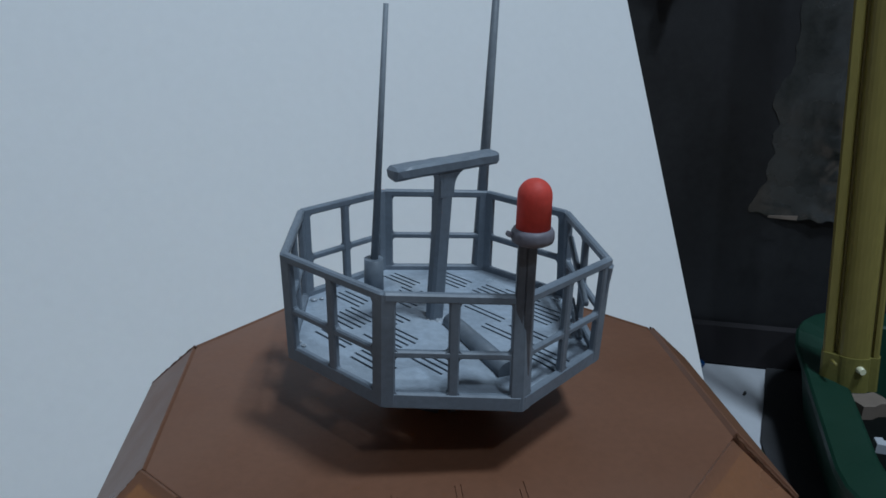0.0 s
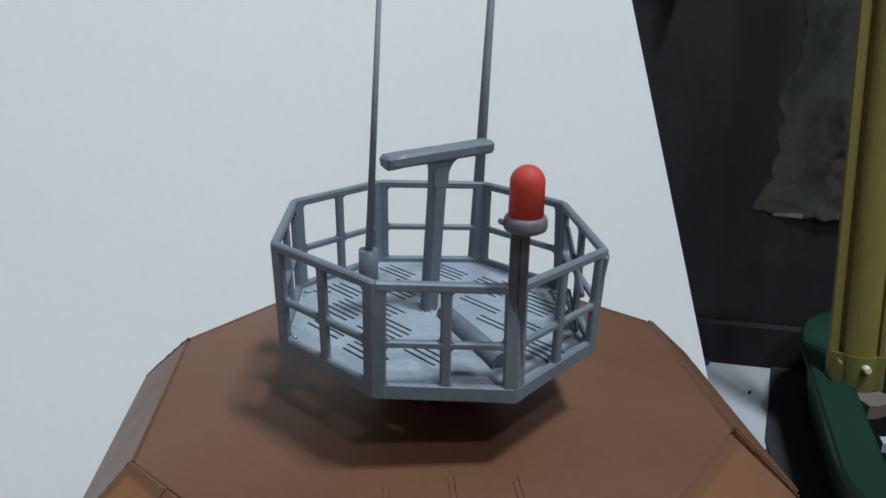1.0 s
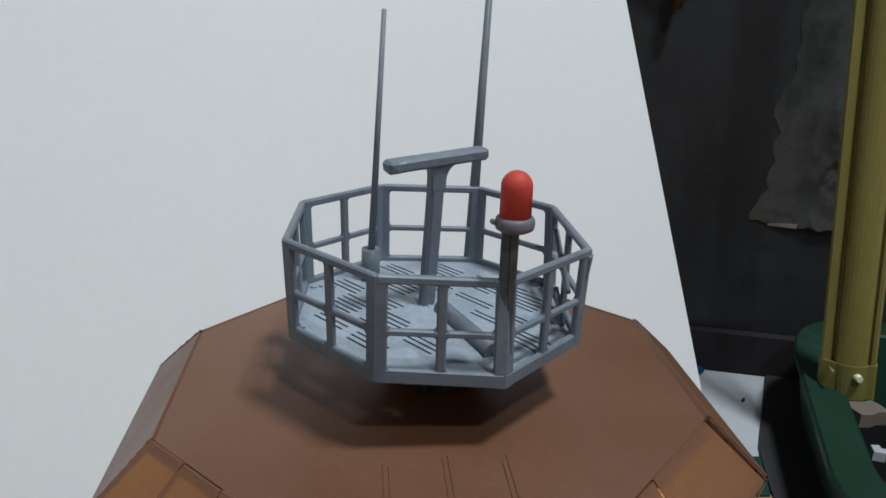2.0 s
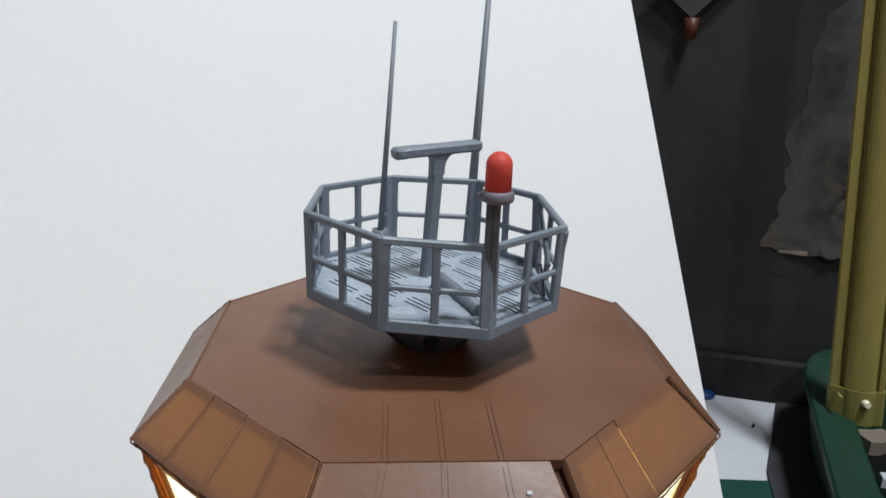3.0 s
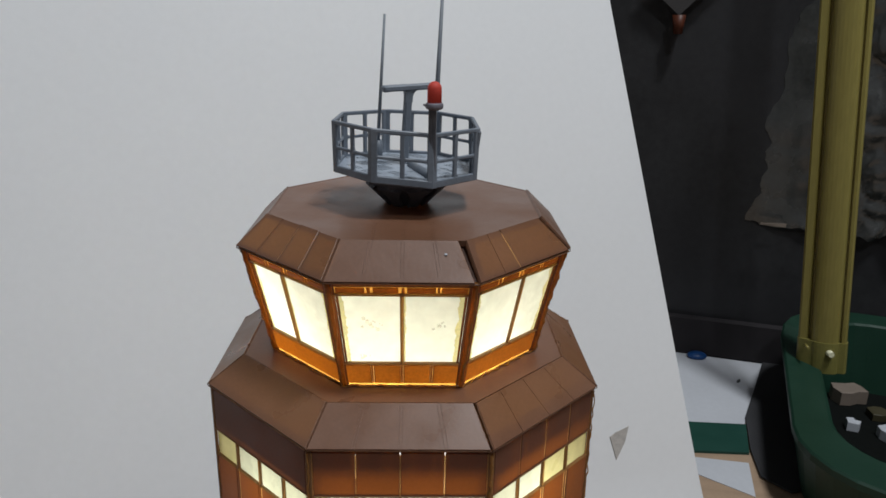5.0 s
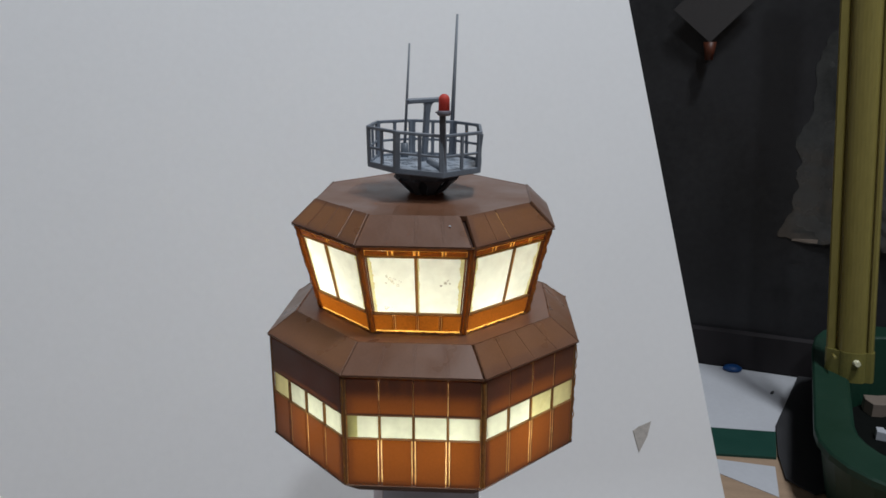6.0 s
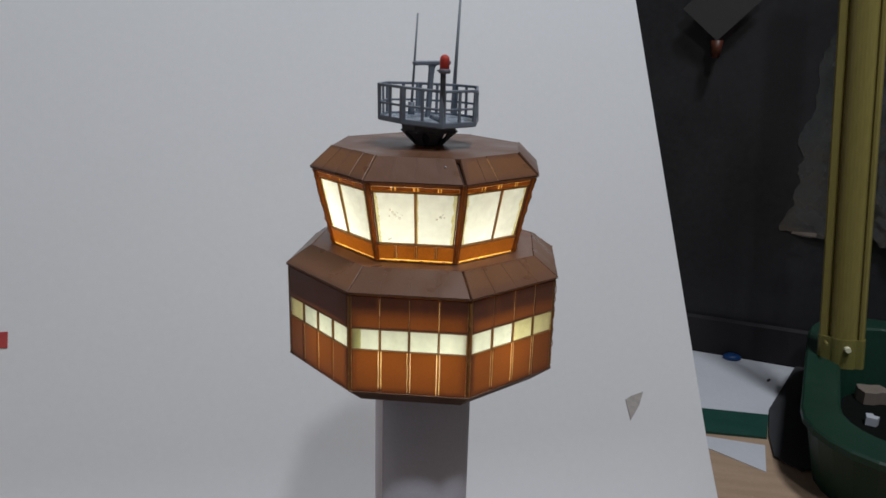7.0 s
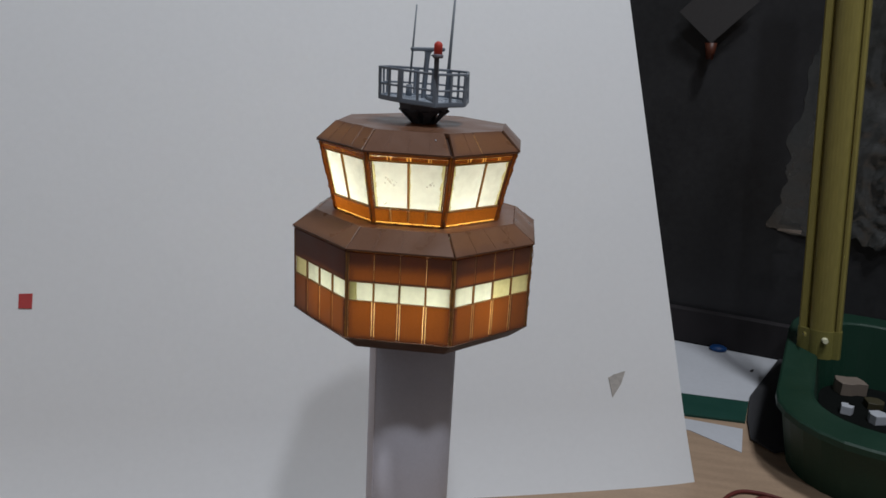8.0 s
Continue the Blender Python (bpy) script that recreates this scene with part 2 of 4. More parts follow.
def add_frustum8(bm, r1, z1, r2, z2, cap_low=True, cap_top=True, off=0.0):
    lo = [bm.verts.new(v) for v in ring8(r1, z1, off)]
    hi = [bm.verts.new(v) for v in ring8(r2, z2, off)]
    for k in range(8):
        bm.faces.new((lo[k], lo[(k + 1) % 8], hi[(k + 1) % 8], hi[k]))
    if cap_low:
        bm.faces.new(lo[::-1])
    if cap_top:
        bm.faces.new(hi)


def carve(bm, cutter):
    """bm with the closed shapes of cutter taken away."""
    objs = []
    for b in (bm, cutter):
        bmesh.ops.recalc_face_normals(b, faces=b.faces)
        me = bpy.data.meshes.new("shape")
        b.to_mesh(me)
        b.free()
        objs.append(new("shape", me))
    mod = objs[0].modifiers.new("cut", "BOOLEAN")
    mod.operation, mod.object, mod.solver = "DIFFERENCE", objs[1], "EXACT"
    done = bmesh.new()
    got = bpy.data.meshes.new_from_object(objs[0].evaluated_get(bpy.context.evaluated_depsgraph_get()))
    done.from_mesh(got)
    for o in objs:
        me = o.data
        bpy.data.objects.remove(o)
        bpy.data.meshes.remove(me)
    bpy.data.meshes.remove(got)
    return done


# ---- the room ----
def slab(name, lo, hi, mat, label, m=Matrix.Identity(4), bevel=0.0):
    bm = bmesh.new()
    add_box(bm, lo, hi, m, bevel)
    return tagged(finish(name, bm, mat), label, kind="structure")


FLOOR_Z = -0.75
slab("floor", (-1.6, -2.1, FLOOR_Z - 0.05), (1.8, 1.2, FLOOR_Z), FLOOR_TILE, "plain brownish workshop floor under the table")
slab("wall_north", (-1.6, 1.2, FLOOR_Z), (1.8, 1.3, 1.75), WALL_PAINT, "plain painted wall behind the table")
slab("wall_south", (-1.6, -2.2, FLOOR_Z), (1.8, -2.1, 1.75), WALL_PAINT, "plain painted wall of the workshop")
slab("wall_west", (-1.7, -2.2, FLOOR_Z), (-1.6, 1.3, 1.75), WALL_PAINT, "plain painted side wall of the workshop")
slab("wall_east", (1.8, -2.2, FLOOR_Z), (1.9, 1.3, 1.75), WALL_PAINT, "plain painted side wall of the workshop")
slab("ceiling", (-1.7, -2.2, 1.75), (1.9, 1.3, 1.85), CEILING_PAINT, "plain dull grey workshop ceiling")

table = empty("work_table", Matrix.Translation((0.1, 0.05, FLOOR_Z)))
tagged(table, "brown plywood work table with a bare top", "table")
bm = bmesh.new()
add_box(bm, (-0.85, -0.5, 0.725), (0.85, 0.55, 0.75), bevel=0.002)
part("tabletop", bm, TABLE, table)
for lx in (-0.8, 0.8):
    for ly in (-0.45, 0.5):
        bm = bmesh.new()
        add_box(bm, (lx - 0.025, ly - 0.025, 0), (lx + 0.025, ly + 0.025, 0.725), bevel=0.002)
        part("leg", bm, TABLE, table)

# ---- the model control tower ----
tower = empty("control_tower_model", Matrix.Translation((-0.14 * U, 0.3 * U, 0)))
tagged(tower, "brown scale model control tower with lit windows on pale shaft", "model tower")
PHI = 6.5            # turn of the eight-sided rooms
S22, C22 = math.sin(radians(22.5)), math.cos(radians(22.5))


def Q(x, y, z):
    return Vector((x * U, y * U, (z + TOP) * U))


def face_place(k):
    return turn(PHI + 45 * k)


def wall_point(u, z, r_of):
    """A point of the side towards -y: u along it, at height z, where r_of(z) is the corner radius."""
    return Q(u, -r_of(z) * C22, z)


def strip(bm, u0, u1, z0, z1, r_of, thick, out=0.0, slant=None):
    """A panel on the side towards -y from z0 (low) to z1 (high); slant(u, z) may move the edges."""
    move = slant or (lambda u, z: u)
    c = [wall_point(move(u, z), z, lambda q: r_of(q) + out) for u, z in ((u0, z0), (u1, z0), (u1, z1), (u0, z1))]
    add_panel(bm, c, thick * U, 0.12 * U)


# shaft
bm = bmesh.new()
add_tube(bm, Q(0, 0, -205), Q(0, 0, -74.5), 13.6 * U, 13.6 * U, 64)
shaft = part("shaft", bm, SHAFT, tower, "pale grey round plastic tube")
# a raised strip along one side gives the shaft an upright step
bm = bmesh.new()
arc = [radians(168 + 3 * q) for q in range(21)]
hoops = [[bm.verts.new(Q(r * math.cos(a), r * math.sin(a), z)) for a in arc] for r, z in ((13.55, -205), (13.85, -205), (13.85, -74.6), (13.55, -74.6))]
for lo_hoop, hi_hoop in zip(hoops, hoops[1:]):
    for q in range(20):
        bm.faces.new((lo_hoop[q], lo_hoop[q + 1], hi_hoop[q + 1], hi_hoop[q]))
for q in (0, 20):
    bm.faces.new([hoop[q] for hoop in hoops])
part("overlap", bm, SHAFT, shaft)

# lower room
R_LOW = 37.5
low_r = lambda z: R_LOW
bm = bmesh.new()
add_frustum8(bm, 32.2 * U, (TOP - 74.6) * U, 37.75 * U, (TOP - 70.2) * U, True, False, PHI)
lower = part("lower_room", bm, BROWN_SHADED, tower, "brown lower room with a lit window band")


def fill_lower(parent, side=0):
    """The pieces of one wall of the lower room: 0 the best lit one, 1 a dimmer one, 7 the one with an undivided upper panel."""
    cells = ((-13.6, -7.2), (-6.65, -0.25), (0.3, 6.75), (7.3, 13.6))
    seams = (-6.93, 0.02, 7.02)
    made = []
    def film(name, mat, u0, u1, z0, z1, inset, label):
        bm = bmesh.new()
        bm.faces.new([bm.verts.new(wall_point(a, z, lambda q: R_LOW - inset)) for a, z in ((u0, z0), (u1, z0), (u1, z1), (u0, z1))])
        made.append(part(name, bm, mat, parent, label))
    for n, (u0, u1) in enumerate(cells):
        if side != 7:
            bm = bmesh.new()
            strip(bm, u0 + (0.0 if n == 0 else -0.2), u1 + (0.0 if n == 3 else 0.19), -54.0, -45.9, low_r, 0.3)
            made.append(part("wall_panel", bm, BROWN, parent))
        bm = bmesh.new()
        strip(bm, u0 + (0 if n == 0 else 0.18), u1 - (0 if n == 3 else 0.18), -70.18, -59.35, low_r, 0.3)
        made.append(part("wall_panel", bm, BROWN, parent))
        film("window_pane", PANE_YELLOW if (side, n) in ((7, 0), (1, 3), (1, 2)) else PANE_LOW, u0 - 0.15, u1 + 0.15, -59.3, -53.9, 0.5, "frosted film lit from behind")
        if (side, n) == (0, 0):
            film("glue_border", PANE_YELLOW, u0, u0 + 2.1, -59.2, -54.0, 0.42, "yellowed glue along the pane")
    if side == 7:
        bm = bmesh.new()
        strip(bm, -13.6, 13.6, -54.0, -45.9, low_r, 0.8)
        made.append(part("wall_panel", bm, BROWN, parent))
    for u in seams:
        bm = bmesh.new()
        strip(bm, u - 0.26, u + 0.26, -59.4, -53.9, low_r, 0.7, 0.05)
        made.append(part("mullion", bm, BROWN_FRAME, parent))
        bm = bmesh.new()
        strip(bm, u - (0.22 if side != 7 else 0.4), u + 0.22, -70.0, -59.5, low_r, 0.3, 0.0)
        made.append(part("seam_bar", bm, BROWN, parent))
    for z0, z1 in ((-59.5, -59.2), (-54.15, -53.85)):
        bm = bmesh.new()
        strip(bm, -13.75, 13.75, z0, z1, low_r, 0.6, 0.12)
        made.append(part("window_frame", bm, BROWN_FRAME, parent))
    # added amber film standing in for light that leaks through the seams
    glow = "added amber film imitating light leaking through a seam"
    for n, u in enumerate(seams):
        low_end = -69.4 - 0.3 * n
        for g0, g1 in ((u - 0.46, u - 0.21), (u + 0.21, u + 0.46)) if side != 7 else ((u + 0.2, u + 0.46),):
            film("seam_film", SEAM if side == 0 else SEAM_DIM, g0, g1, low_end, -59.4, 0.1, glow)
        if side == 0:
            clear = (-50.6, -54.0, -53.8)[n]
            film("seam_film", (SEAM, SEAM_DIM, SEAM)[n], u - 0.12, u + 0.12, clear, -46.4, 0.1, glow)
            if n == 0:
                film("seam_film", SEAM_DARK, u - 0.12, u + 0.12, -54.0, clear, 0.1, "brown film for an unlit stretch of a seam")
        elif side == 1:
            film("seam_film", (SEAM_DARK, SEAM_DIM, SEAM_DIM)[n], u - 0.12, u + 0.12, -53.6, -45.9, 0.1, glow)
    for u0, u1, mat in ((-13.9, -13.5, SEAM_DIM), (13.5, 13.9, SEAM_DIM), (-14.34, -14.15, SEAM_DARK), (14.15, 14.34, SEAM_DARK)):
        film("seam_film", mat, u0, u1, -69.8, -46.2, 0.16, glow)
    # corner edges: two narrow strips with an open seam between
    for u0, u1 in ((-14.22, -13.82), (13.82, 14.22)):
        bm = bmesh.new()
        strip(bm, u0, u1, -70.1, -45.9, low_r, 0.4, 0.05)
        made.append(part("corner_strip", bm, BROWN_FRAME, parent))
    return made


# unseen sheets added to dim the wall's glow, open behind two sides' seams
for k in range(8):
    sheets = [(-70.1, -68.3, 35.6, -1, 1), (-68.3, -45.5, 36.2, -1, -0.93), (-68.3, -45.5, 36.2, 0.93, 1)]
    if k in (0, 1):
        low_end = -51.6 if k == 0 else -52.6
        sheets += [(low_end, -45.4, 35.5, u0, u1) for u0, u1 in ((-1, -0.53), (-0.48, -0.025), (0.03, 0.48), (0.53, 1))]
    else:
        sheets.append((-53.7, -45.4, 36.6, -1, 1))
    for z0, z1, r, lo_u, hi_u in sheets:
        half = r * S22
        bm = bmesh.new()
        add_panel(bm, [Q(u * half, -r * C22, z) for u, z in ((lo_u, z0), (hi_u, z0), (hi_u, z1), (lo_u, z1))], 0.4 * U, 0.05 * U)
        part("inner_sheet", bm, BROWN, lower, "", face_place(k))

for side in (0, 1, 7):
    first = fill_lower(lower, side)
    for ob in first:
        ob.matrix_basis = face_place(side)
    for k in range(2, 7) if side == 1 else ():
        for ob in first:
            jog = Matrix.Translation((random.uniform(-0.06, 0.06) * U, random.uniform(-0.08, 0.08) * U, random.uniform(-0.05, 0.05) * U))
            again(ob, face_place(k) @ (jog if "pane" not in ob.name else Matrix.Identity(4)))

# roofs: a core with separate sheet panels on it
def sloped_roof(name, label, r_top, z_top, r_low, z_low, cut_lines, gaps, lip):
    bm = bmesh.new()
    add_frustum8(bm, (r_top - 0.2) * U, (TOP + z_top - 1.0) * U, (r_top - 0.05) * U, (TOP + z_top) * U, True, True, PHI)
    if cut_lines:
        cutter = bmesh.new()
        for u in (-5.0, -4.55, -0.25, 0.2, 4.5, 4.95):
            add_box(cutter, Q(u - 0.04, -r_top - 1, z_top - 0.1), Q(u + 0.04, -random.uniform(12.5, 15), z_top + 1), face_place(0))
        bm = carve(bm, cutter)
    roof = part(name, bm, BROWN_ROOF, tower, label)
    lo_ring, hi_ring = ring8((r_low - 0.6) * U, (TOP + z_low - 0.15) * U), ring8((r_top - 0.3) * U, (TOP + z_top - 0.9) * U)
    for k in range(8):
        # added liners block the bulbs; sides without one glow through
        if k in (1, 7) if cut_lines else k != 0:
            continue
        low_l, low_r, top_r, top_l = lo_ring[7], lo_ring[0], hi_ring[0], hi_ring[7]
        if cut_lines and k == 0:
            # the liner ends short of the open joint
            low_r, top_r = low_l.lerp(low_r, 0.93), top_l.lerp(top_r, 0.92)
        bm = bmesh.new()
        bm.faces.new([bm.verts.new(v) for v in (low_l, low_r, top_r, top_l)])
        part("roof_liner", bm, BROWN_ROOF, roof, "", face_place(k))
    r_of = lambda z: r_top + (r_low - r_top) * (z_top - z) / (z_top - z_low)
    for k in range(8):
        cuts = {7: (-1, -0.5, 0.0, 0.5, 1), 1: (-1, -0.15, 1)}.get(k, (-1, 1)) if cut_lines else (-1, 1)
        lift = Vector((0, -0.16 * U, 0.2 * U)) * (2.0 if cut_lines and k in (2, 7) else 1.0)
        for f0, f1 in zip(cuts, cuts[1:]):
            z_jog = random.uniform(-0.06, 0.06)
            slack = (0.06 if k == 7 else 0.07 if k == 1 else 0.03) if cut_lines else 0.05
            def at(f, z, side):
                half = r_of(z) * S22
                lim = half - (0.02 if cut_lines and (k == 7 or k == 0 and f == -1) else gaps)
                return max(-lim, min(lim, f * half + side * slack))
            bm = bmesh.new()
            c = []
            for f, z, s in ((f0, z_low, 1), (f1, z_low, -1), (f1, z_top - 0.05, -1), (f0, z_top - 0.05, 1)):
                u = at(f, z, s)
                if k == 0 and f == 1:
                    u -= (0.5 if z < z_top - 1 else 0.85) if cut_lines else 0.3
                if cut_lines and k == 1 and f == 1:
                    u -= 0.1 if z < z_top - 1 else 0.55
                c.append(wall_point(u, z + z_jog, r_of) + lift)
            add_panel(bm, c, 0.75 * U, 0.07 * U)
            lines = {0: (-0.5, 0.0, 0.5), 1: (-0.48,) if cut_lines else (-0.5, 0.0, 0.5)}.get(k, ())
            lines = [f for f in lines if f0 < f < f1]
            if lines:
                # fine scribed lines, in pairs on the front
                cutter = bmesh.new()
                for f in lines:
                    for side in ((-0.25, 0.25) if k == 0 else (0.0,)):
                        ends = []
                        for z in (z_low + (random.uniform(0.3, 1.6) if k == 0 and cut_lines else -0.3), z_top - random.uniform(0.0, 0.5)):
                            ends.append(wall_point(f * r_of(z) * S22 + side + random.uniform(-0.06, 0.06), z + z_jog, r_of) + lift)
                        add_bar(cutter, ends[0], ends[1], random.uniform(0.06, 0.1) * U, 0.2 * U, (0, -1, 1))
                bm = carve(bm, cutter)
            part("roof_panel", bm, BROWN_ROOF, roof, "", face_place(k))
        for f in cuts[1:-1]:
            w = 0.12 if k == 7 else 0.09
            c = [wall_point(f * r_of(z) * S22 + a, z, r_of) + lift * 0.8 for a, z in ((-w, z_low + 0.1), (w, z_low + 0.1), (w, z_top - 0.5), (-w, z_top - 0.5))]
            bm = bmesh.new()
            bm.faces.new([bm.verts.new(v) for v in c])
            part("seam_film", bm, SEAM_DARK if f == -0.5 else SEAM_DIM, roof, "added amber film imitating light leaking through a seam", face_place(k))
        if cut_lines and k == 0:
            # the open joint between two panels: a dark brown strip stands in for its shade
            a, b = Q(*ring8(r_low - 0.9, z_low - 0.4)[0]), Q(*ring8(r_top - 0.9, z_top - 1.1)[0])
            bm = bmesh.new()
            add_bar(bm, a, b, 2.4 * U, 0.3 * U, (0, -1, 1.4))
            part("joint_bed", bm, BROWN_SHADED, roof, "", face_place(0))
        bm = bmesh.new()
        half = (r_low) * S22 - 0.15
        add_panel(bm, [Q(u, -(r_low) * C22, z) for u, z in ((-half, z_low - lip), (half, z_low - lip), (half, z_low - 0.12), (-half, z_low - 0.12))], 0.8 * U, 0.1 * U)
        part("eave_strip", bm, BROWN_FRAME, roof, "", face_place(k))
    return roof


low_roof = sloped_roof("lower_roof", "brown panelled sloping roof of the lower room", 31.0, -40.5, 37.75, -45.2, False, 0.1, 0.45)
top_roof = sloped_roof("cab_roof", "brown panelled flat-topped roof of the cab", 25.4, -14.85, 31.05, -20.05, True, 0.22, 0.35)

# the glazed cab
cab_r = lambda z: 25.5 + (30.2 - 25.5) * (z + 40.4) / 20.3
bm = bmesh.new()
add_frustum8(bm, 25.4 * U, (TOP - 40.45) * U, 25.4 * U, (TOP - 40.2) * U, True, True, PHI)
cab = part("cab", bm, BROWN_ROOF, tower, "glazed control cab with lit frosted windows")
lean = lambda u, z: u * (cab_r(z) / cab_r(-30.0))


def fill_cab(parent, shift=0.0):
    made = []
    def piece(name, mat, u0, u1, z0, z1, thick=0.7, out=0.0, label=""):
        bm = bmesh.new()
        strip(bm, u0, u1, z0, z1, cab_r, thick, out, lean)
        made.append(part(name, bm, mat, parent, label))
    piece("header_panel", BROWN, -10.3, 10.3, -21.2, -19.9)
    for u0, u1 in ((-9.6, -5.4), (-5.1, -4.6), (-4.2, -0.5), (0.0, 0.4), (0.75, 4.9), (5.2, 5.5), (5.8, 9.6)):
        piece("header_block", HEADER, u0, u1, -22.25, -21.35, 0.3, 0.0)
    piece("header_bar", BROWN_FRAME, -10.3, 10.3, -22.85, -22.4, 0.6, 0.1)
    for u0, u1 in ((-9.9, shift - 0.2), (shift + 0.2, 9.9)):
        bm = bmesh.new()
        c = [wall_point(lean(u, z), z, lambda q: cab_r(q) - 0.45) for u, z in ((u0, -36.0), (u1, -36.0), (u1, -22.6), (u0, -22.6))]
        bm.faces.new([bm.verts.new(v) for v in c])
        made.append(part("window_pane", bm, PANE, parent, "frosted film lit from behind"))
    front = shift == 0.0
    films = [(-10.0, 10.0, -22.4, -21.2, SEAM_GOLD, 0.2), (-9.9, 9.9, -40.4, -39.6, SEAM_GOLD, 0.2), (-9.98, -9.7, -40.1, -36.1, SEAM, 0.2), (9.7, 9.98, -40.1, -36.1, SEAM, 0.2), (10.2, 10.45, -40.1, -20.2, SEAM_DIM, 0.2), (-10.45, -10.2, -40.1, -20.2, SEAM_DIM, 0.2)]
    for u in (-5.2, -0.02, 5.15) if front else ():
        films += [(u - 0.27, u - 0.12, -39.8, -36.1, SEAM_DIM, 0.1), (u + 0.12, u + 0.27, -39.8, -36.1, SEAM_DIM, 0.1)]
        piece("seam_bar", AMBER, u - 0.13, u + 0.13, -39.8, -36.15, 0.25)
    for u0, u1, z0, z1, mat, inset in films:
        bm = bmesh.new()
        c = [wall_point(lean(u, z), z, lambda q: cab_r(q) - inset) for u, z in ((u0, z0), (u1, z0), (u1, z1), (u0, z1))]
        bm.faces.new([bm.verts.new(v) for v in c])
        made.append(part("seam_film", bm, mat, parent, "added amber film imitating light leaking through a seam"))
    piece("mullion", BROWN_FRAME, shift - 0.28, shift + 0.28, -35.8, -22.4, 0.7, 0.08)
    piece("sill_bar", BROWN_FRAME, -10.2, 10.2, -36.0, -35.6, 0.6, 0.12)
    for u0, u1 in ((-9.9, -5.45), (-4.95, -0.27), (0.23, 4.9), (5.4, 9.9)) if front else ((-9.9, 9.9),):
        piece("sill_panel", AMBER, u0, u1, -39.8, -36.15, 0.5)
    for u0, u1 in ((-10.25, -9.72), (9.72, 10.25)):
        piece("jamb", BROWN, u0, u1, -40.2, -20.1, 0.4, 0.1)
    for u0, u1 in ((-9.66, -9.3), (9.3, 9.66)):
        piece("pane_stop", AMBER, u0, u1, -35.7, -22.5, 0.3, -0.05)
    return made


first = fill_cab(cab)
for ob in first:
    ob.matrix_basis = face_place(0)
for k, shift in ((1, 1.25), (7, -1.25)):
    for ob in fill_cab(cab, shift):
        ob.matrix_basis = face_place(k)
for k in range(2, 7):
    for ob in first:
        jog = Matrix.Translation((random.uniform(-0.08, 0.08) * U, random.uniform(-0.08, 0.08) * U, random.uniform(-0.05, 0.05) * U))
        again(ob, face_place(k) @ (jog if "pane" not in ob.name else Matrix.Identity(4)))

# rounded posts over the corners of the cab
for k in range(8):
    a, b = Q(*ring8(25.45, -40.3, PHI)[k]), Q(*ring8(30.2, -20.1, PHI)[k])
    bm = bmesh.new()
    rings = []
    for i in range(13):
        f = i / 12
        c = a.lerp(b, f) + Vector((noise.noise((f * 5, k, 0)), noise.noise((f * 5, k, 6)), 0)) * 0.08 * U
        r = (0.42 + 0.1 * noise.noise((f * 7, k, 3))) * U
        rings.append([bm.verts.new(c + Vector((math.cos(q * math.tau / 12), math.sin(q * math.tau / 12), 0)) * r) for q in range(12)])
    for r0, r1 in zip(rings, rings[1:]):
        for q in range(12):
            bm.faces.new((r0[q], r0[(q + 1) % 12], r1[(q + 1) % 12], r1[q])).smooth = True
    bm.faces.new(rings[0][::-1])
    bm.faces.new(rings[-1])
    part("corner_post", bm, POST, cab, "rounded brown post with amber light in it")

# smears on the front panes
def smear(u, z, spread, count, mat, label):
    for n in range(count):
        bm = bmesh.new()
        cu, cz, r = u + random.gauss(0, spread), z + random.gauss(0, spread * 0.8), random.uniform(0.12, 0.42)
        turn_by = random.uniform(0, 6)
        ring = []
        for q in range(9):
            a = q * math.tau / 9
            rr = r * (1 + 0.4 * noise.noise((math.cos(a) * 2 + n, math.sin(a) * 2, turn_by)))
            ring.append(bm.verts.new(wall_point(lean(cu + rr * math.cos(a), cz), cz + rr * math.sin(a), lambda v: cab_r(v) - 0.4 + 0.004 * n)))
        bm.faces.new(ring)
        part("smear", bm, mat, cab, label, face_place(0))


SMEAR = material("tan_smear", (0.55, 0.4, 0.28), 0.5, vary=0.2, scale=400, through_colour=(0.88, 0.74, 0.55), through_share=0.72)
SMEAR_GREY = material("grey_smear", (0.5, 0.48, 0.4), 0.5, vary=0.2, scale=400, through_colour=(0.86, 0.87, 0.74), through_share=0.75)
for m, share in ((SMEAR, 0.68), (SMEAR_GREY, 0.68)):
    nodes, links = m.node_tree.nodes, m.node_tree.links
    clear = nodes.new("ShaderNodeBsdfTransparent")
    both = nodes.new("ShaderNodeMixShader")
    both.inputs[0].default_value = share
    out = nodes["Material Output"]
    links.new(out.inputs["Surface"].links[0].from_socket, both.inputs[1])
    links.new(clear.outputs[0], both.inputs[2])
    links.new(both.outputs[0], out.inputs["Surface"])
smear(-4.8, -28.2, 0.85, 13, SMEAR, "tan glue smear on the window film")
smear(6.0, -28.2, 0.6, 8, SMEAR_GREY, "grey glue smear on the window film")
smear(-6.2, -34.4, 0.35, 5, SMEAR_GREY, "grey glue smear on the window film")


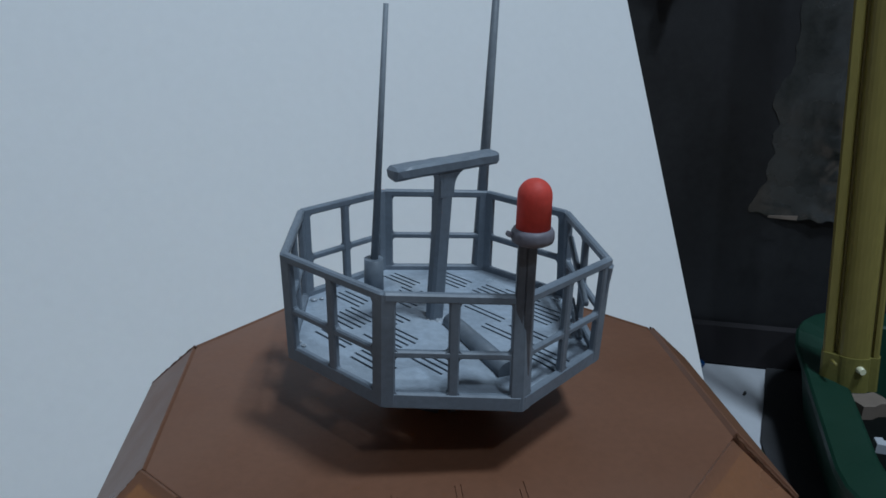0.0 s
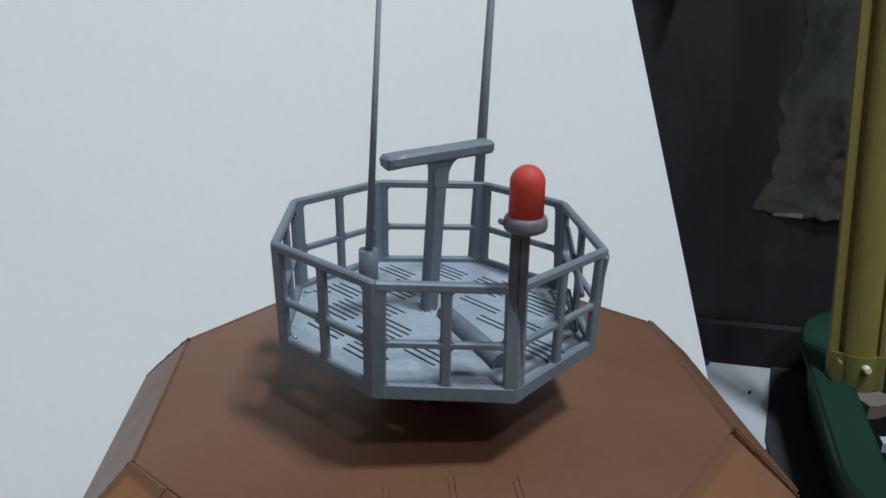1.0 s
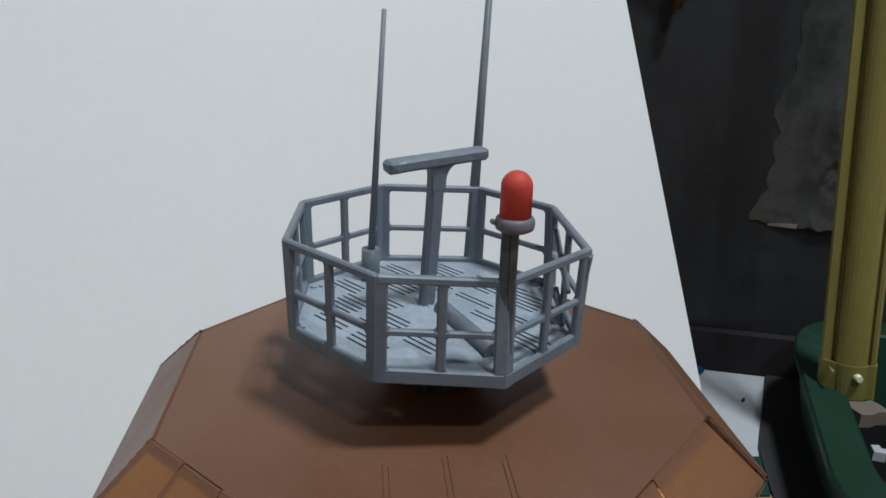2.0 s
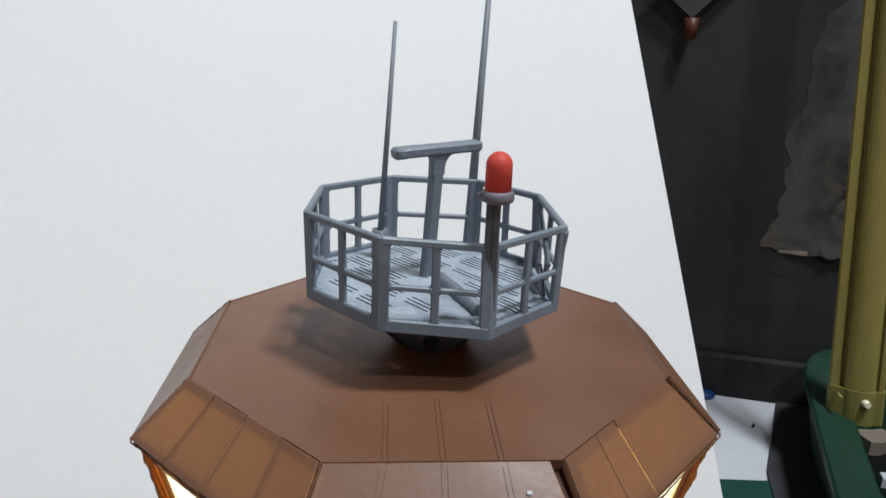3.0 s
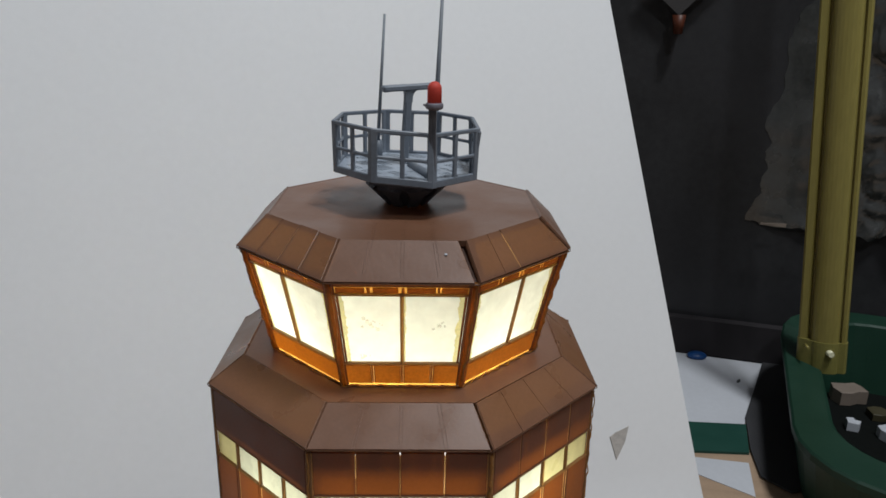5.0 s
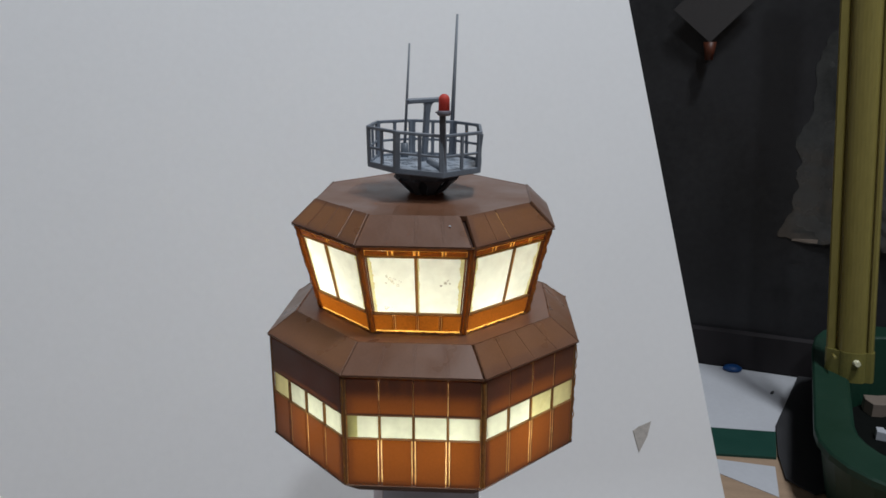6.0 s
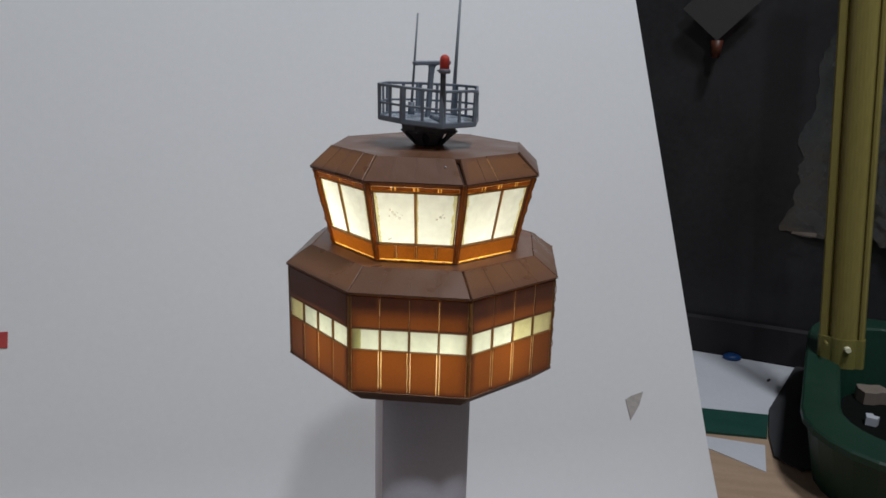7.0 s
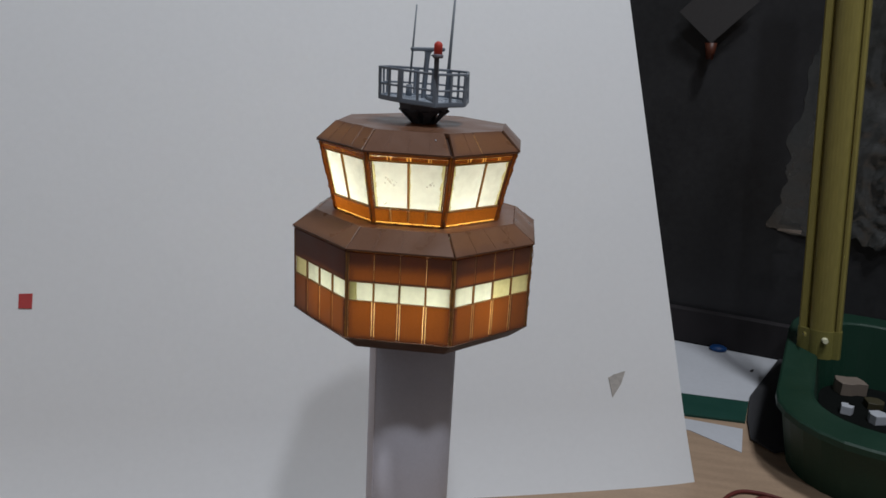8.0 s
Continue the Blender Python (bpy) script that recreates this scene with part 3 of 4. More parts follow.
def pane_edge(k, u0, z0, z1, wide, seed):
    """A yellowed, uneven border of glue along the upright edge of a pane, growing towards wide."""
    bm = bmesh.new()
    rows = []
    for i in range(41):
        z = z0 + (z1 - z0) * i / 40
        w = wide * (0.75 + 0.5 * noise.noise((z * 0.5, seed, 0)) + 0.25 * noise.noise((z * 2.1, seed, 4)))
        rows.append([bm.verts.new(wall_point(lean(u, z), z, lambda v: cab_r(v) - 0.42)) for u in (u0, u0 + w)])
    for a, b in zip(rows, rows[1:]):
        bm.faces.new((a[0], a[1], b[1], b[0]) if wide > 0 else (a[1], a[0], b[0], b[1]))
    part("glue_border", bm, GLUE_FILM, cab, "yellowed glue along the pane", face_place(k))


GLUE_FILM = material("yellowed_glue_film", (0.6, 0.55, 0.3), 0.35, vary=0.25, scale=300, through_colour=(0.88, 0.76, 0.3), through_share=0.75)
nodes, links = GLUE_FILM.node_tree.nodes, GLUE_FILM.node_tree.links
clear = nodes.new("ShaderNodeBsdfTransparent")
both = nodes.new("ShaderNodeMixShader")
both.inputs[0].default_value = 0.25
out = nodes["Material Output"]
links.new(out.inputs["Surface"].links[0].from_socket, both.inputs[1])
links.new(clear.outputs[0], both.inputs[2])
links.new(both.outputs[0], out.inputs["Surface"])
for k, mid in ((0, 0.0), (1, 1.25), (7, -1.25)):
    pane_edge(k, -9.35, -35.7, -22.7, 0.9 if k != 7 else 0.6, 3 + k)
    pane_edge(k, 9.35, -35.7, -22.7, -1.0, 9 + k)
    pane_edge(k, mid + 0.25, -35.7, -22.7, 0.45, 15 + k)
# dried glue along some joints
def glue_line(name, a, b, r, parent, mat, label, n=60, wob=0.25):
    """An uneven thread of dried glue from a to b."""
    bm = bmesh.new()
    d = (b - a).normalized()
    s = d.orthogonal().normalized()
    t = d.cross(s)
    before = None
    seed = random.uniform(0, 50)
    for i in range(n + 1):
        f = i / n
        c = a.lerp(b, f) + (s * noise.noise((f * 14, seed, 0)) + t * noise.noise((f * 14, seed, 7))) * wob * U
        rr = r * U * (0.55 + 0.9 * abs(noise.noise((f * 22, seed, 3))) + 0.25 * noise.noise((f * 60, seed, 9)))
        ring = [bm.verts.new(c + (s * math.cos(q * math.tau / 6) + t * math.sin(q * math.tau / 6)) * rr) for q in range(6)]
        if before:
            for q in range(6):
                bm.faces.new((before[q], before[(q + 1) % 6], ring[(q + 1) % 6], ring[q])).smooth = True
        before = ring
    return part(name, bm, mat, parent, label)


GLUE_AMBER = material("amber_glue", (0.34, 0.17, 0.05), 0.2, vary=0.3, scale=400, spec=0.6, through_colour=(0.9, 0.5, 0.14), through_share=0.35)
for k, r in ((0, 0.34), (7, 0.18), (1, 0.16)):
    c = [Q(*v) for v in (ring8(37.55, -69.8, PHI)[k], ring8(37.55, -46.2, PHI)[k])]
    glue_line("glue_thread", c[0], c[1], r, lower, GLUE_AMBER, "uneven thread of dried amber glue", 70, 0.3)
for k in range(8):
    c = [Q(*v) for v in (ring8(25.6, -40.35, PHI)[k - 1], ring8(25.6, -40.35, PHI)[k])]
    glue_line("glue_thread", c[0], c[1], 0.26, cab, GLUE_AMBER, "uneven thread of dried amber glue", 60, 0.4)
    c = [Q(*v) for v in (ring8(25.95, -40.2, PHI)[k], ring8(30.5, -20.6, PHI)[k])]
    glue_line("glue_thread", c[0], c[1], 0.24, cab, GLUE_AMBER, "uneven thread of dried amber glue", 60, 0.3)

GLUE_BROWN = material("brown_glue", (0.12, 0.058, 0.034), 0.7, vary=0.3, scale=400, spec=0.12)
for roof, hip, eave in ((top_roof, ((25.55, -14.7), (31.2, -19.95)), (31.25, -20.2)), (low_roof, ((31.15, -40.45), (37.95, -45.1)), (37.95, -45.3))):
    for k in range(8):
        a, b = (Q(*ring8(r, z, PHI)[k]) for r, z in hip)
        glue_line("glue_thread", a, b, 0.06 if roof is top_roof and k == 0 else 0.2, roof, GLUE_BROWN, "thin uneven thread of brown glue", 40, 0.12)
        a, b = (Q(*ring8(*eave, PHI)[j]) for j in (k - 1, k))
        glue_line("glue_thread", a, b, 0.1, roof, GLUE_BROWN, "thin uneven thread of brown glue", 70, 0.1)

# deck support: a narrow hub, eight slanted plates with gaps between, and a collar
DX, DY, DPHI = 0.14, -0.3, 4.08
bm = bmesh.new()
add_frustum8(bm, 3.2 * U, (TOP - 14.72) * U, 4.5 * U, (TOP - 10.9) * U, True, True, DPHI)
support = part("deck_support", bm, DARK_GREY, tower, "dark grey tapered deck support", Matrix.Translation((DX * U, DY * U, 0)))
for k in range(8):
    bm = bmesh.new()
    # a slanted plate that widens towards the collar, bevelled along its edges
    a0, a1 = ring8(3.35, -14.7, DPHI)[k], ring8(7.0, -11.0, DPHI)[k]
    along = Vector(Q(*a1) - Q(*a0))
    round_by = Vector((-a0[1], a0[0], 0)).normalized()
    deep = along.cross(round_by).normalized() * 0.3 * U
    ends = []
    for c, w in ((Q(*a0), 1.0), (Q(*a0) + along * 0.6, 1.25), (Q(*a1), 2.4)):
        ends.append([bm.verts.new(c + round_by * w * p * U + deep * q) for p, q in ((-1, -0.6), (-0.9, -1), (0.9, -1), (1, -0.6), (1, 0.6), (0.9, 1), (-0.9, 1), (-1, 0.6))])
    for r0, r1 in zip(ends, ends[1:]):
        for q in range(8):
            bm.faces.new((r0[q], r0[(q + 1) % 8], r1[(q + 1) % 8], r1[q]))
    bm.faces.new(ends[0][::-1])
    bm.faces.new(ends[-1])
    bmesh.ops.recalc_face_normals(bm, faces=bm.faces)
    part("strut", bm, DARK_GREY, support)
bm = bmesh.new()
add_frustum8(bm, 7.1 * U, (TOP - 11.3) * U, 7.5 * U, (TOP - 9.2) * U, True, True, DPHI)
part("collar", bm, DARK_GREY, support)

# the railed deck, a little bent by hand: radius, turn and height of each corner
BEND = ((-0.45, 0.2, 0.0), (0.45, -0.6, 0.1), (-0.35, 2.2, 0.4), (0.13, -0.7, 0.3), (0.1, -0.7, 0.5), (0.1, -1.2, 0.8), (0.2, 1.4, 0.95), (0.35, 1.8, 0.85))
R_DECK = 13.35


def deck_corner(k, z, inward=0.0, share=1.0):
    dr, da, dz = BEND[k % 8]
    r, a = R_DECK + dr * share - inward, radians(-67.5 + 45 * k + DPHI + da * share)
    tilt = dz if share else 0.62 * dz
    return Q(r * math.cos(a) + DX, r * math.sin(a) + DY, z + tilt)


bm = bmesh.new()
low = [bm.verts.new(deck_corner(k, -9.35, 0.35, 0.3)) for k in range(8)]
high = [bm.verts.new(deck_corner(k, -8.45, 0.3, 0.3)) for k in range(8)]
for k in range(8):
    bm.faces.new((low[k], low[(k + 1) % 8], high[(k + 1) % 8], high[k]))
bm.faces.new(low[::-1])
bm.faces.new(high)
cutter = bmesh.new()
SLOT = radians(-43)
for row in range(-19, 20):
    for col in range(-4, 5):
        s, t = col * 5.2 + (1.3 if (row // 5) % 2 else -0.6), row * 0.66
        if (row % 10) in (8, 9):
            continue
        x, y = s * math.cos(SLOT) - t * math.sin(SLOT), s * math.sin(SLOT) + t * math.cos(SLOT)
        if math.hypot(x, y) > 10.4 or math.hypot(x, y) < 3.6 or (x > 0 and y < -2 and x < 7.5):
            continue
        m = Matrix.Translation(Q(x + DX, y + DY, -8.5)) @ Matrix.Rotation(SLOT, 4, "Z")
        length = random.uniform(3.2, 4.4)
        add_box(cutter, (-length / 2 * U, -0.12 * U, -0.5 * U), (length / 2 * U, 0.12 * U, 1.4 * U), m)
bm = carve(bm, cutter)
deck = part("deck", bm, GREY_LIT, tower, "grey painted deck floor with rows of drainage slots and a square railing")


def rail_point(k, f, z):
    share = min(1.0, max(0.3, 0.3 + 0.7 * (z + 9.0) / 8.7))
    return deck_corner(k, z, 0.05, share).lerp(deck_corner(k + 1, z, 0.05, share), f)


def add_fillet(bm, k, f, z, df, dz, r):
    """A concave fillet in the corner (f, z) of an opening in railing side k."""
    wide = (deck_corner(k + 1, z) - deck_corner(k, z)).length / U
    across = [(-0.06, -0.06), (r, -0.06)] + [(r * (1 - math.sin(a)), r * (1 - math.cos(a))) for a in (0.0, 0.4, 0.79, 1.17, 1.57)] + [(-0.06, r)]
    pts = [rail_point(k, f + df * p / wide, z + dz * q) for p, q in across]
    n = (pts[1] - pts[0]).cross(pts[-1] - pts[0]).normalized() * 0.22 * U
    lo, hi = [bm.verts.new(p - n) for p in pts], [bm.verts.new(p + n) for p in pts]
    for q in range(len(pts)):
        bm.faces.new((lo[q], lo[(q + 1) % len(pts)], hi[(q + 1) % len(pts)], hi[q]))
    bm.faces.new(lo[::-1])
    bm.faces.new(hi)


for k in range(8):
    a, b = deck_corner(k, -0.35), deck_corner(k + 1, -0.35)
    bm = bmesh.new()
    add_bar(bm, a, b, 0.62 * U, 0.7 * U, (0, 0, 1), 0.14 * U)
    part("top_rail", bm, GREY, deck)
    a, b = deck_corner(k, -4.75, 0.05, 0.7), deck_corner(k + 1, -4.75, 0.05, 0.7)
    bm = bmesh.new()
    add_bar(bm, a, b, 0.5 * U, 0.55 * U, (0, 0, 1), 0.12 * U)
    part("middle_rail", bm, GREY, deck)
    a, b = deck_corner(k, -8.55, 0.05, 0.3), deck_corner(k + 1, -8.55, 0.05, 0.3)
    bm = bmesh.new()
    add_bar(bm, a, b, 0.6 * U, 1.3 * U, (0, 0, 1), 0.14 * U)
    part("kick_rail", bm, GREY, deck)
    # post at mid side
    a = (deck_corner(k, -9.0, 0.1, 0.3) + deck_corner(k + 1, -9.0, 0.1, 0.3)) / 2
    b = (deck_corner(k, -0.3) + deck_corner(k + 1, -0.3)) / 2
    out = Vector((a.x, a.y, 0)).normalized()
    bm = bmesh.new()
    add_bar(bm, a, b, 0.78 * U, 0.55 * U, out, 0.12 * U)
    # rounded inner corners of the openings
    for f0, f1 in ((0.088, 0.458), (0.542, 0.912)):
        for z0, z1 in ((-7.95, -5.0), (-4.5, -0.66)):
            for f, z, df, dz in ((f0, z0, 1, 1), (f1, z0, -1, 1), (f0, z1, 1, -1), (f1, z1, -1, -1)):
                add_fillet(bm, k, f, z, df, dz, random.uniform(0.12, 0.25))
    part("side_post", bm, GREY, deck)
    # corner post: one plate bent round the corner
    bm = bmesh.new()
    rings = []
    for z, share in ((-9.1, 0.3), (-0.15, 1.0)):
        c = deck_corner(k, z, 0.05 if share < 1 else 0.0, share)
        d1 = (deck_corner(k - 1, z, 0, share) - c).normalized()
        d2 = (deck_corner(k + 1, z, 0, share) - c).normalized()
        out = -(d1 + d2).normalized()
        w, half = 0.86 * U, 0.3 * U
        n1 = (out - d1 * out.dot(d1)).normalized()
        n2 = (out - d2 * out.dot(d2)).normalized()
        e = 0.12 * U
        pts = [c + d1 * (w - e) + n1 * half, c + out * half * 1.04, c + d2 * (w - e) + n2 * half, c + d2 * w + n2 * (half - e), c + d2 * w - n2 * (half - e), c + d2 * (w - e) - n2 * half, c - out * half * 1.08, c + d1 * (w - e) - n1 * half, c + d1 * w - n1 * (half - e), c + d1 * w + n1 * (half - e)]
        rings.append([bm.verts.new(p) for p in pts])
    for q in range(10):
        bm.faces.new((rings[0][q], rings[0][(q + 1) % 10], rings[1][(q + 1) % 10], rings[1][q]))
    bm.faces.new(rings[0][::-1])
    bm.faces.new(rings[1])
    bmesh.ops.recalc_face_normals(bm, faces=bm.faces)
    part("corner_post", bm, GREY, deck)
# a bent gusset on one post, and lumps of dried glue at two corners
bm = bmesh.new()
g = deck_corner(1, -0.4)
go = Vector((g.x, g.y, 0)).normalized() * 0.35 * U
add_bar(bm, g + go * 0.6 - Vector((0, 0, 0.2 * U)), deck_corner(1, -4.2, 0.0, 0.7) - go * 0.3, 0.9 * U, 0.4 * U, go, 0.1 * U)
part("gusset", bm, GREY, deck)
for k, n in ((6, 3), (5, 3), (2, 4)):
    for q in range(n):
        bm = bmesh.new()
        c = deck_corner(k, -8.35, random.uniform(0.6, 2.2), 0.3) + Vector((random.uniform(-0.8, 0.8), random.uniform(-0.8, 0.8), 0)) * U
        bmesh.ops.create_icosphere(bm, subdivisions=2, radius=random.uniform(0.12, 0.3) * U, matrix=Matrix.Translation(c) @ Matrix.Diagonal((1.3, 1.1, 0.55, 1)))
        part("glue_bead", bm, GLUE, deck, "shiny lump of dried glue", smooth=True)
# loose braces in the side towards +x
for (p, q) in (((11.7, 4.4, -1.6), (12.1, -2.9, -4.9)), ((11.6, 1.2, -6.2), (11.9, -2.6, -8.3))):
    bm = bmesh.new()
    add_bar(bm, Q(*p), Q(*q), 0.55 * U, 0.5 * U, (1, 0, 0), 0.1 * U)
    part("brace", bm, GREY, deck)

# radar on a mast
left, right = Q(-4.0, -2.2, 5.9), Q(4.55, 3.15, 6.15)
mid, along = (left + right) / 2, (right - left).normalized()
up, across = Vector((0, 0, 1)), along.cross(Vector((0, 0, 1))).normalized()
bm = bmesh.new()
add_bar(bm, Q(-0.55, 0.4, -8.6), mid - up * 0.4 * U, 1.35 * U, 1.25 * U, across, 0.25 * U)
mast = part("radar_mast", bm, GREY, tower, "grey mast carrying a flat radar bar")
bm = bmesh.new()
add_bar(bm, left, right, 1.6 * U, 1.1 * U, (0, 0, 1), 0.25 * U)
bmesh.ops.subdivide_edges(bm, edges=[e for e in bm.edges if e.calc_length() > 4 * U], cuts=14)
for v in bm.verts:
    f = (v.co - left).dot((right - left).normalized()) / (right - left).length
    v.co += Vector((noise.noise(v.co * 900), noise.noise(v.co * 900 + Vector((5, 0, 0))), noise.noise(v.co * 900 + Vector((0, 9, 0))))) * (0.05 + 0.5 * max(0, 0.22 - f)) * U
part("radar_bar", bm, GREY, mast, "flat grey radar bar with a chipped end")
# the mast flares into the bar
bm = bmesh.new()
curve = [(-0.72, -2.6), (-0.68, -1.3), (-0.8, -0.7), (-1.15, -0.4)] + [(2.0 - 1.4 * math.cos(a), -1.9 + 1.5 * math.sin(a)) for a in (1.5, 1.2, 0.9, 0.6, 0.3, 0.0)] + [(0.56, -2.6)]
sides = [[bm.verts.new(mid + (along * p + up * q + across * w) * U) for p, q in curve] for w in (-0.58, 0.58)]
bm.faces.new(sides[0])
bm.faces.new(sides[1][::-1])
for k in range(len(curve)):
    n = (k + 1) % len(curve)
    bm.faces.new((sides[0][k], sides[1][k], sides[1][n], sides[0][n]))
bmesh.ops.recalc_face_normals(bm, faces=bm.faces)
part("radar_bracket", bm, GREY, mast)
# an uneven collar of clear glue round its foot
bm = bmesh.new()
rings = []
for n in range(48):
    a = n * math.tau / 48
    r, h = 1.0 + 0.22 * noise.noise((math.cos(a) * 2, math.sin(a) * 2, 4)), 0.3 + 0.22 * noise.noise((math.cos(a) * 5, math.sin(a) * 5, 9))
    rings.append([bm.verts.new(Q(-0.5 + (r + p) * math.cos(a), 0.4 + (r + p) * math.sin(a), -8.35 + q)) for p, q in ((-0.4, 0.1), (-0.3, h + 0.35), (-0.02, h + 0.12), (0.2, 0.32 * h + 0.05), (0.42, -0.05))])
for n in range(48):
    for q in range(4):
        bm.faces.new((rings[n][q], rings[(n + 1) % 48][q], rings[(n + 1) % 48][q + 1], rings[n][q + 1])).smooth = True
bmesh.ops.recalc_face_normals(bm, faces=bm.faces)
part("glue_collar", bm, GLUE, mast, "glossy collar of dried glue")

# whip antennas
bm = bmesh.new()
add_tube(bm, Q(-6.25, 5.9, -4.9), Q(-4.7, 4.9, 18.3), 0.37 * U, 0.22 * U, 14)
whip = part("whip_antenna", bm, WHIP, tower, "thin grey whip antenna on a round stub")
bm = bmesh.new()
add_tube(bm, Q(-6.35, 5.9, -8.6), Q(-6.3, 5.9, -4.5), 0.95 * U, 0.9 * U, 24)
part("antenna_stub", bm, GREY, whip)
bm = bmesh.new()
add_tube(bm, Q(3.7, 12.7, -8.6), Q(5.0, 13.07, 24.8), 0.62 * U, 0.28 * U, 14)
part("whip_antenna", bm, WHIP, tower, "tall thin grey whip antenna beside a rail post")

# warning lamp
bm = bmesh.new()
LX, LY, LZ = 6.2, -12.1, 0.52
def lathe(bm, prof, cx, cy, sides=40):
    rings = [[bm.verts.new(Q(cx + r * math.cos(k * math.tau / sides), cy + r * math.sin(k * math.tau / sides), z)) for k in range(sides)] for r, z in prof]
    for r0, r1 in zip(rings, rings[1:]):
        for k in range(sides):
            f = bm.faces.new((r0[k], r0[(k + 1) % sides], r1[(k + 1) % sides], r1[k]))
            f.smooth = True
    bm.faces.new(rings[0][::-1])
    bm.faces.new(rings[-1])
lathe(bm, [(r, z + LZ) for r, z in ((1.15, 3.5), (1.4, 3.65), (1.47, 3.9), (1.45, 4.3), (1.34, 4.5), (1.16, 4.58))], LX, LY)
lamp = part("warning_lamp", bm, LAMP_COLLAR, tower, "unlit red round-topped warning lamp on two dark legs")
bm = bmesh.new()
lathe(bm, [(1.17, 4.4 + LZ), (1.15, 6.8 + LZ)] + [(1.15 * math.cos(a * math.pi / 20), 6.8 + LZ + 1.15 * math.sin(a * math.pi / 20)) for a in range(1, 10)], LX, LY)
part("lamp_dome", bm, RED_DOME, lamp, "matt red plastic dome")
bm = bmesh.new()
add_bar(bm, Q(LX - 1.75, LY - 0.3, 4.25 + LZ), Q(LX - 1.0, LY, 3.85 + LZ), 0.5 * U, 0.35 * U, (0, 0, 1), 0.08 * U)
part("collar_tab", bm, LAMP_COLLAR, lamp)
for off in (-0.6, 0.02):
    bm = bmesh.new()
    add_bar(bm, Q(LX + off, LY + 0.65, -8.6), Q(LX + off, LY, 3.6 + LZ), 0.66 * U, 0.8 * U, (0, 1, 0), 0.1 * U)
    part("leg", bm, LEG, lamp, "dark lamp leg")
bm = bmesh.new()
add_tube(bm, Q(0.9, -0.6, -7.65), Q(5.3, -9.0, -7.75), 0.75 * U, 0.85 * U, 18)
part("cable_sleeve", bm, GREY, lamp, "grey sleeve lying on the deck floor")
# a white speck stuck on the roof
bm = bmesh.new()
add_box(bm, (-0.22 * U, -0.16 * U, 0), (0.22 * U, 0.16 * U, 0.22 * U), Matrix.Translation(Q(9.6, -24.6, -16.5)) @ Matrix.Rotation(0.7, 4, "X"), 0.05 * U)
part("speck", bm, WHITE_BIT, tower, "tiny white paint chip")

# ---- the white board behind ----
H_DIR = Vector((0.927, 0.376, 0)).normalized()
EDGE_UP = Vector((-43.97, 58.31, 180.0))
UP_DIR = (EDGE_UP - H_DIR * EDGE_UP.dot(H_DIR)).normalized()
N_DIR = H_DIR.cross(UP_DIR).normalized()
if N_DIR.y > 0:
    N_DIR = -N_DIR
CORNER = P(116.1, 149.75, -205)
LEAN = EDGE_UP.dot(H_DIR) / EDGE_UP.dot(UP_DIR)
board = empty("white_board", Matrix.Translation(CORNER))
tagged(board, "large plain white board leaning back behind the model", "board")


def on_board(s, h, out=0.0):
    """s along the board from its lower right corner, h up it, out towards the room; plan units, local to the board."""
    return (H_DIR * s + UP_DIR * h + N_DIR * out) * U


bm = bmesh.new()
# a thin sheet that bows forward a little at its foot
ROOM_DIR = Vector((N_DIR.x, N_DIR.y, 0)).normalized()
layers = []
for deep in (0.0, -3.0):
    layer = []
    for h in (*range(0, 42, 2), 330):
        line = []
        for i in range(61):
            s_along = LEAN * h - (i / 60) ** 1.6 * 470
            bow = 6.0 * max(0.0, 1 - h / 40) ** 2 * (1 - 0.6 * math.exp(s_along / 28 if s_along < 0 else 0.0))
            line.append(bm.verts.new(on_board(s_along, h, deep) + ROOM_DIR * bow * U))
        layer.append(line)
    layers.append(layer)
front_l, back_l = layers
rows_n, cols_n = len(front_l), 61
for j in range(rows_n - 1):
    for i in range(cols_n - 1):
        bm.faces.new((front_l[j][i], front_l[j][i + 1], front_l[j + 1][i + 1], front_l[j + 1][i]))
        bm.faces.new((back_l[j][i], back_l[j + 1][i], back_l[j + 1][i + 1], back_l[j][i + 1]))
for i in range(cols_n - 1):
    for j in (0, rows_n - 1):
        bm.faces.new((front_l[j][i], back_l[j][i], back_l[j][i + 1], front_l[j][i + 1]))
for j in range(rows_n - 1):
    for i in (0, cols_n - 1):
        bm.faces.new((front_l[j][i], front_l[j + 1][i], back_l[j + 1][i], back_l[j][i]))
bmesh.ops.recalc_face_normals(bm, faces=bm.faces)
part("sheet", bm, BOARD, board)


def board_coords(x, y, z):
    v = (P(x, y, z) - CORNER) / U
    return v.dot(H_DIR), v.dot(UP_DIR)


s0, h0 = board_coords(-198.25, 59.75, -116.35)
bm = bmesh.new()
add_panel(bm, [CORNER + on_board(s0 + a, h0 + b, 0.5) for a, b in ((-2.9, -3.4), (2.8, -3.5), (2.9, 3.4), (-2.9, 3.3))], 0.45 * U, 0.08 * U)
tagged(finish("sticker", bm, RED_PAPER), "small square red sticker on the white board", "sticker")
s0, h0 = board_coords(71.5, 152.3, -156.8)
bm = bmesh.new()
add_panel(bm, [CORNER + on_board(s0 + a, h0 + b, 0.5) for a, b in ((-2.2, -8.2), (2.6, -1.5), (5.2, 5.0), (-1.0, 3.4), (-4.2, 1.8))], 0.45 * U, 0.08 * U)
tagged(finish("tape_scrap", bm, SCRAP), "torn brownish scrap of tape on the white board", "tape")

# ---- the dark corner of the workbench ----
PANEL_TURN = radians(-10.7)


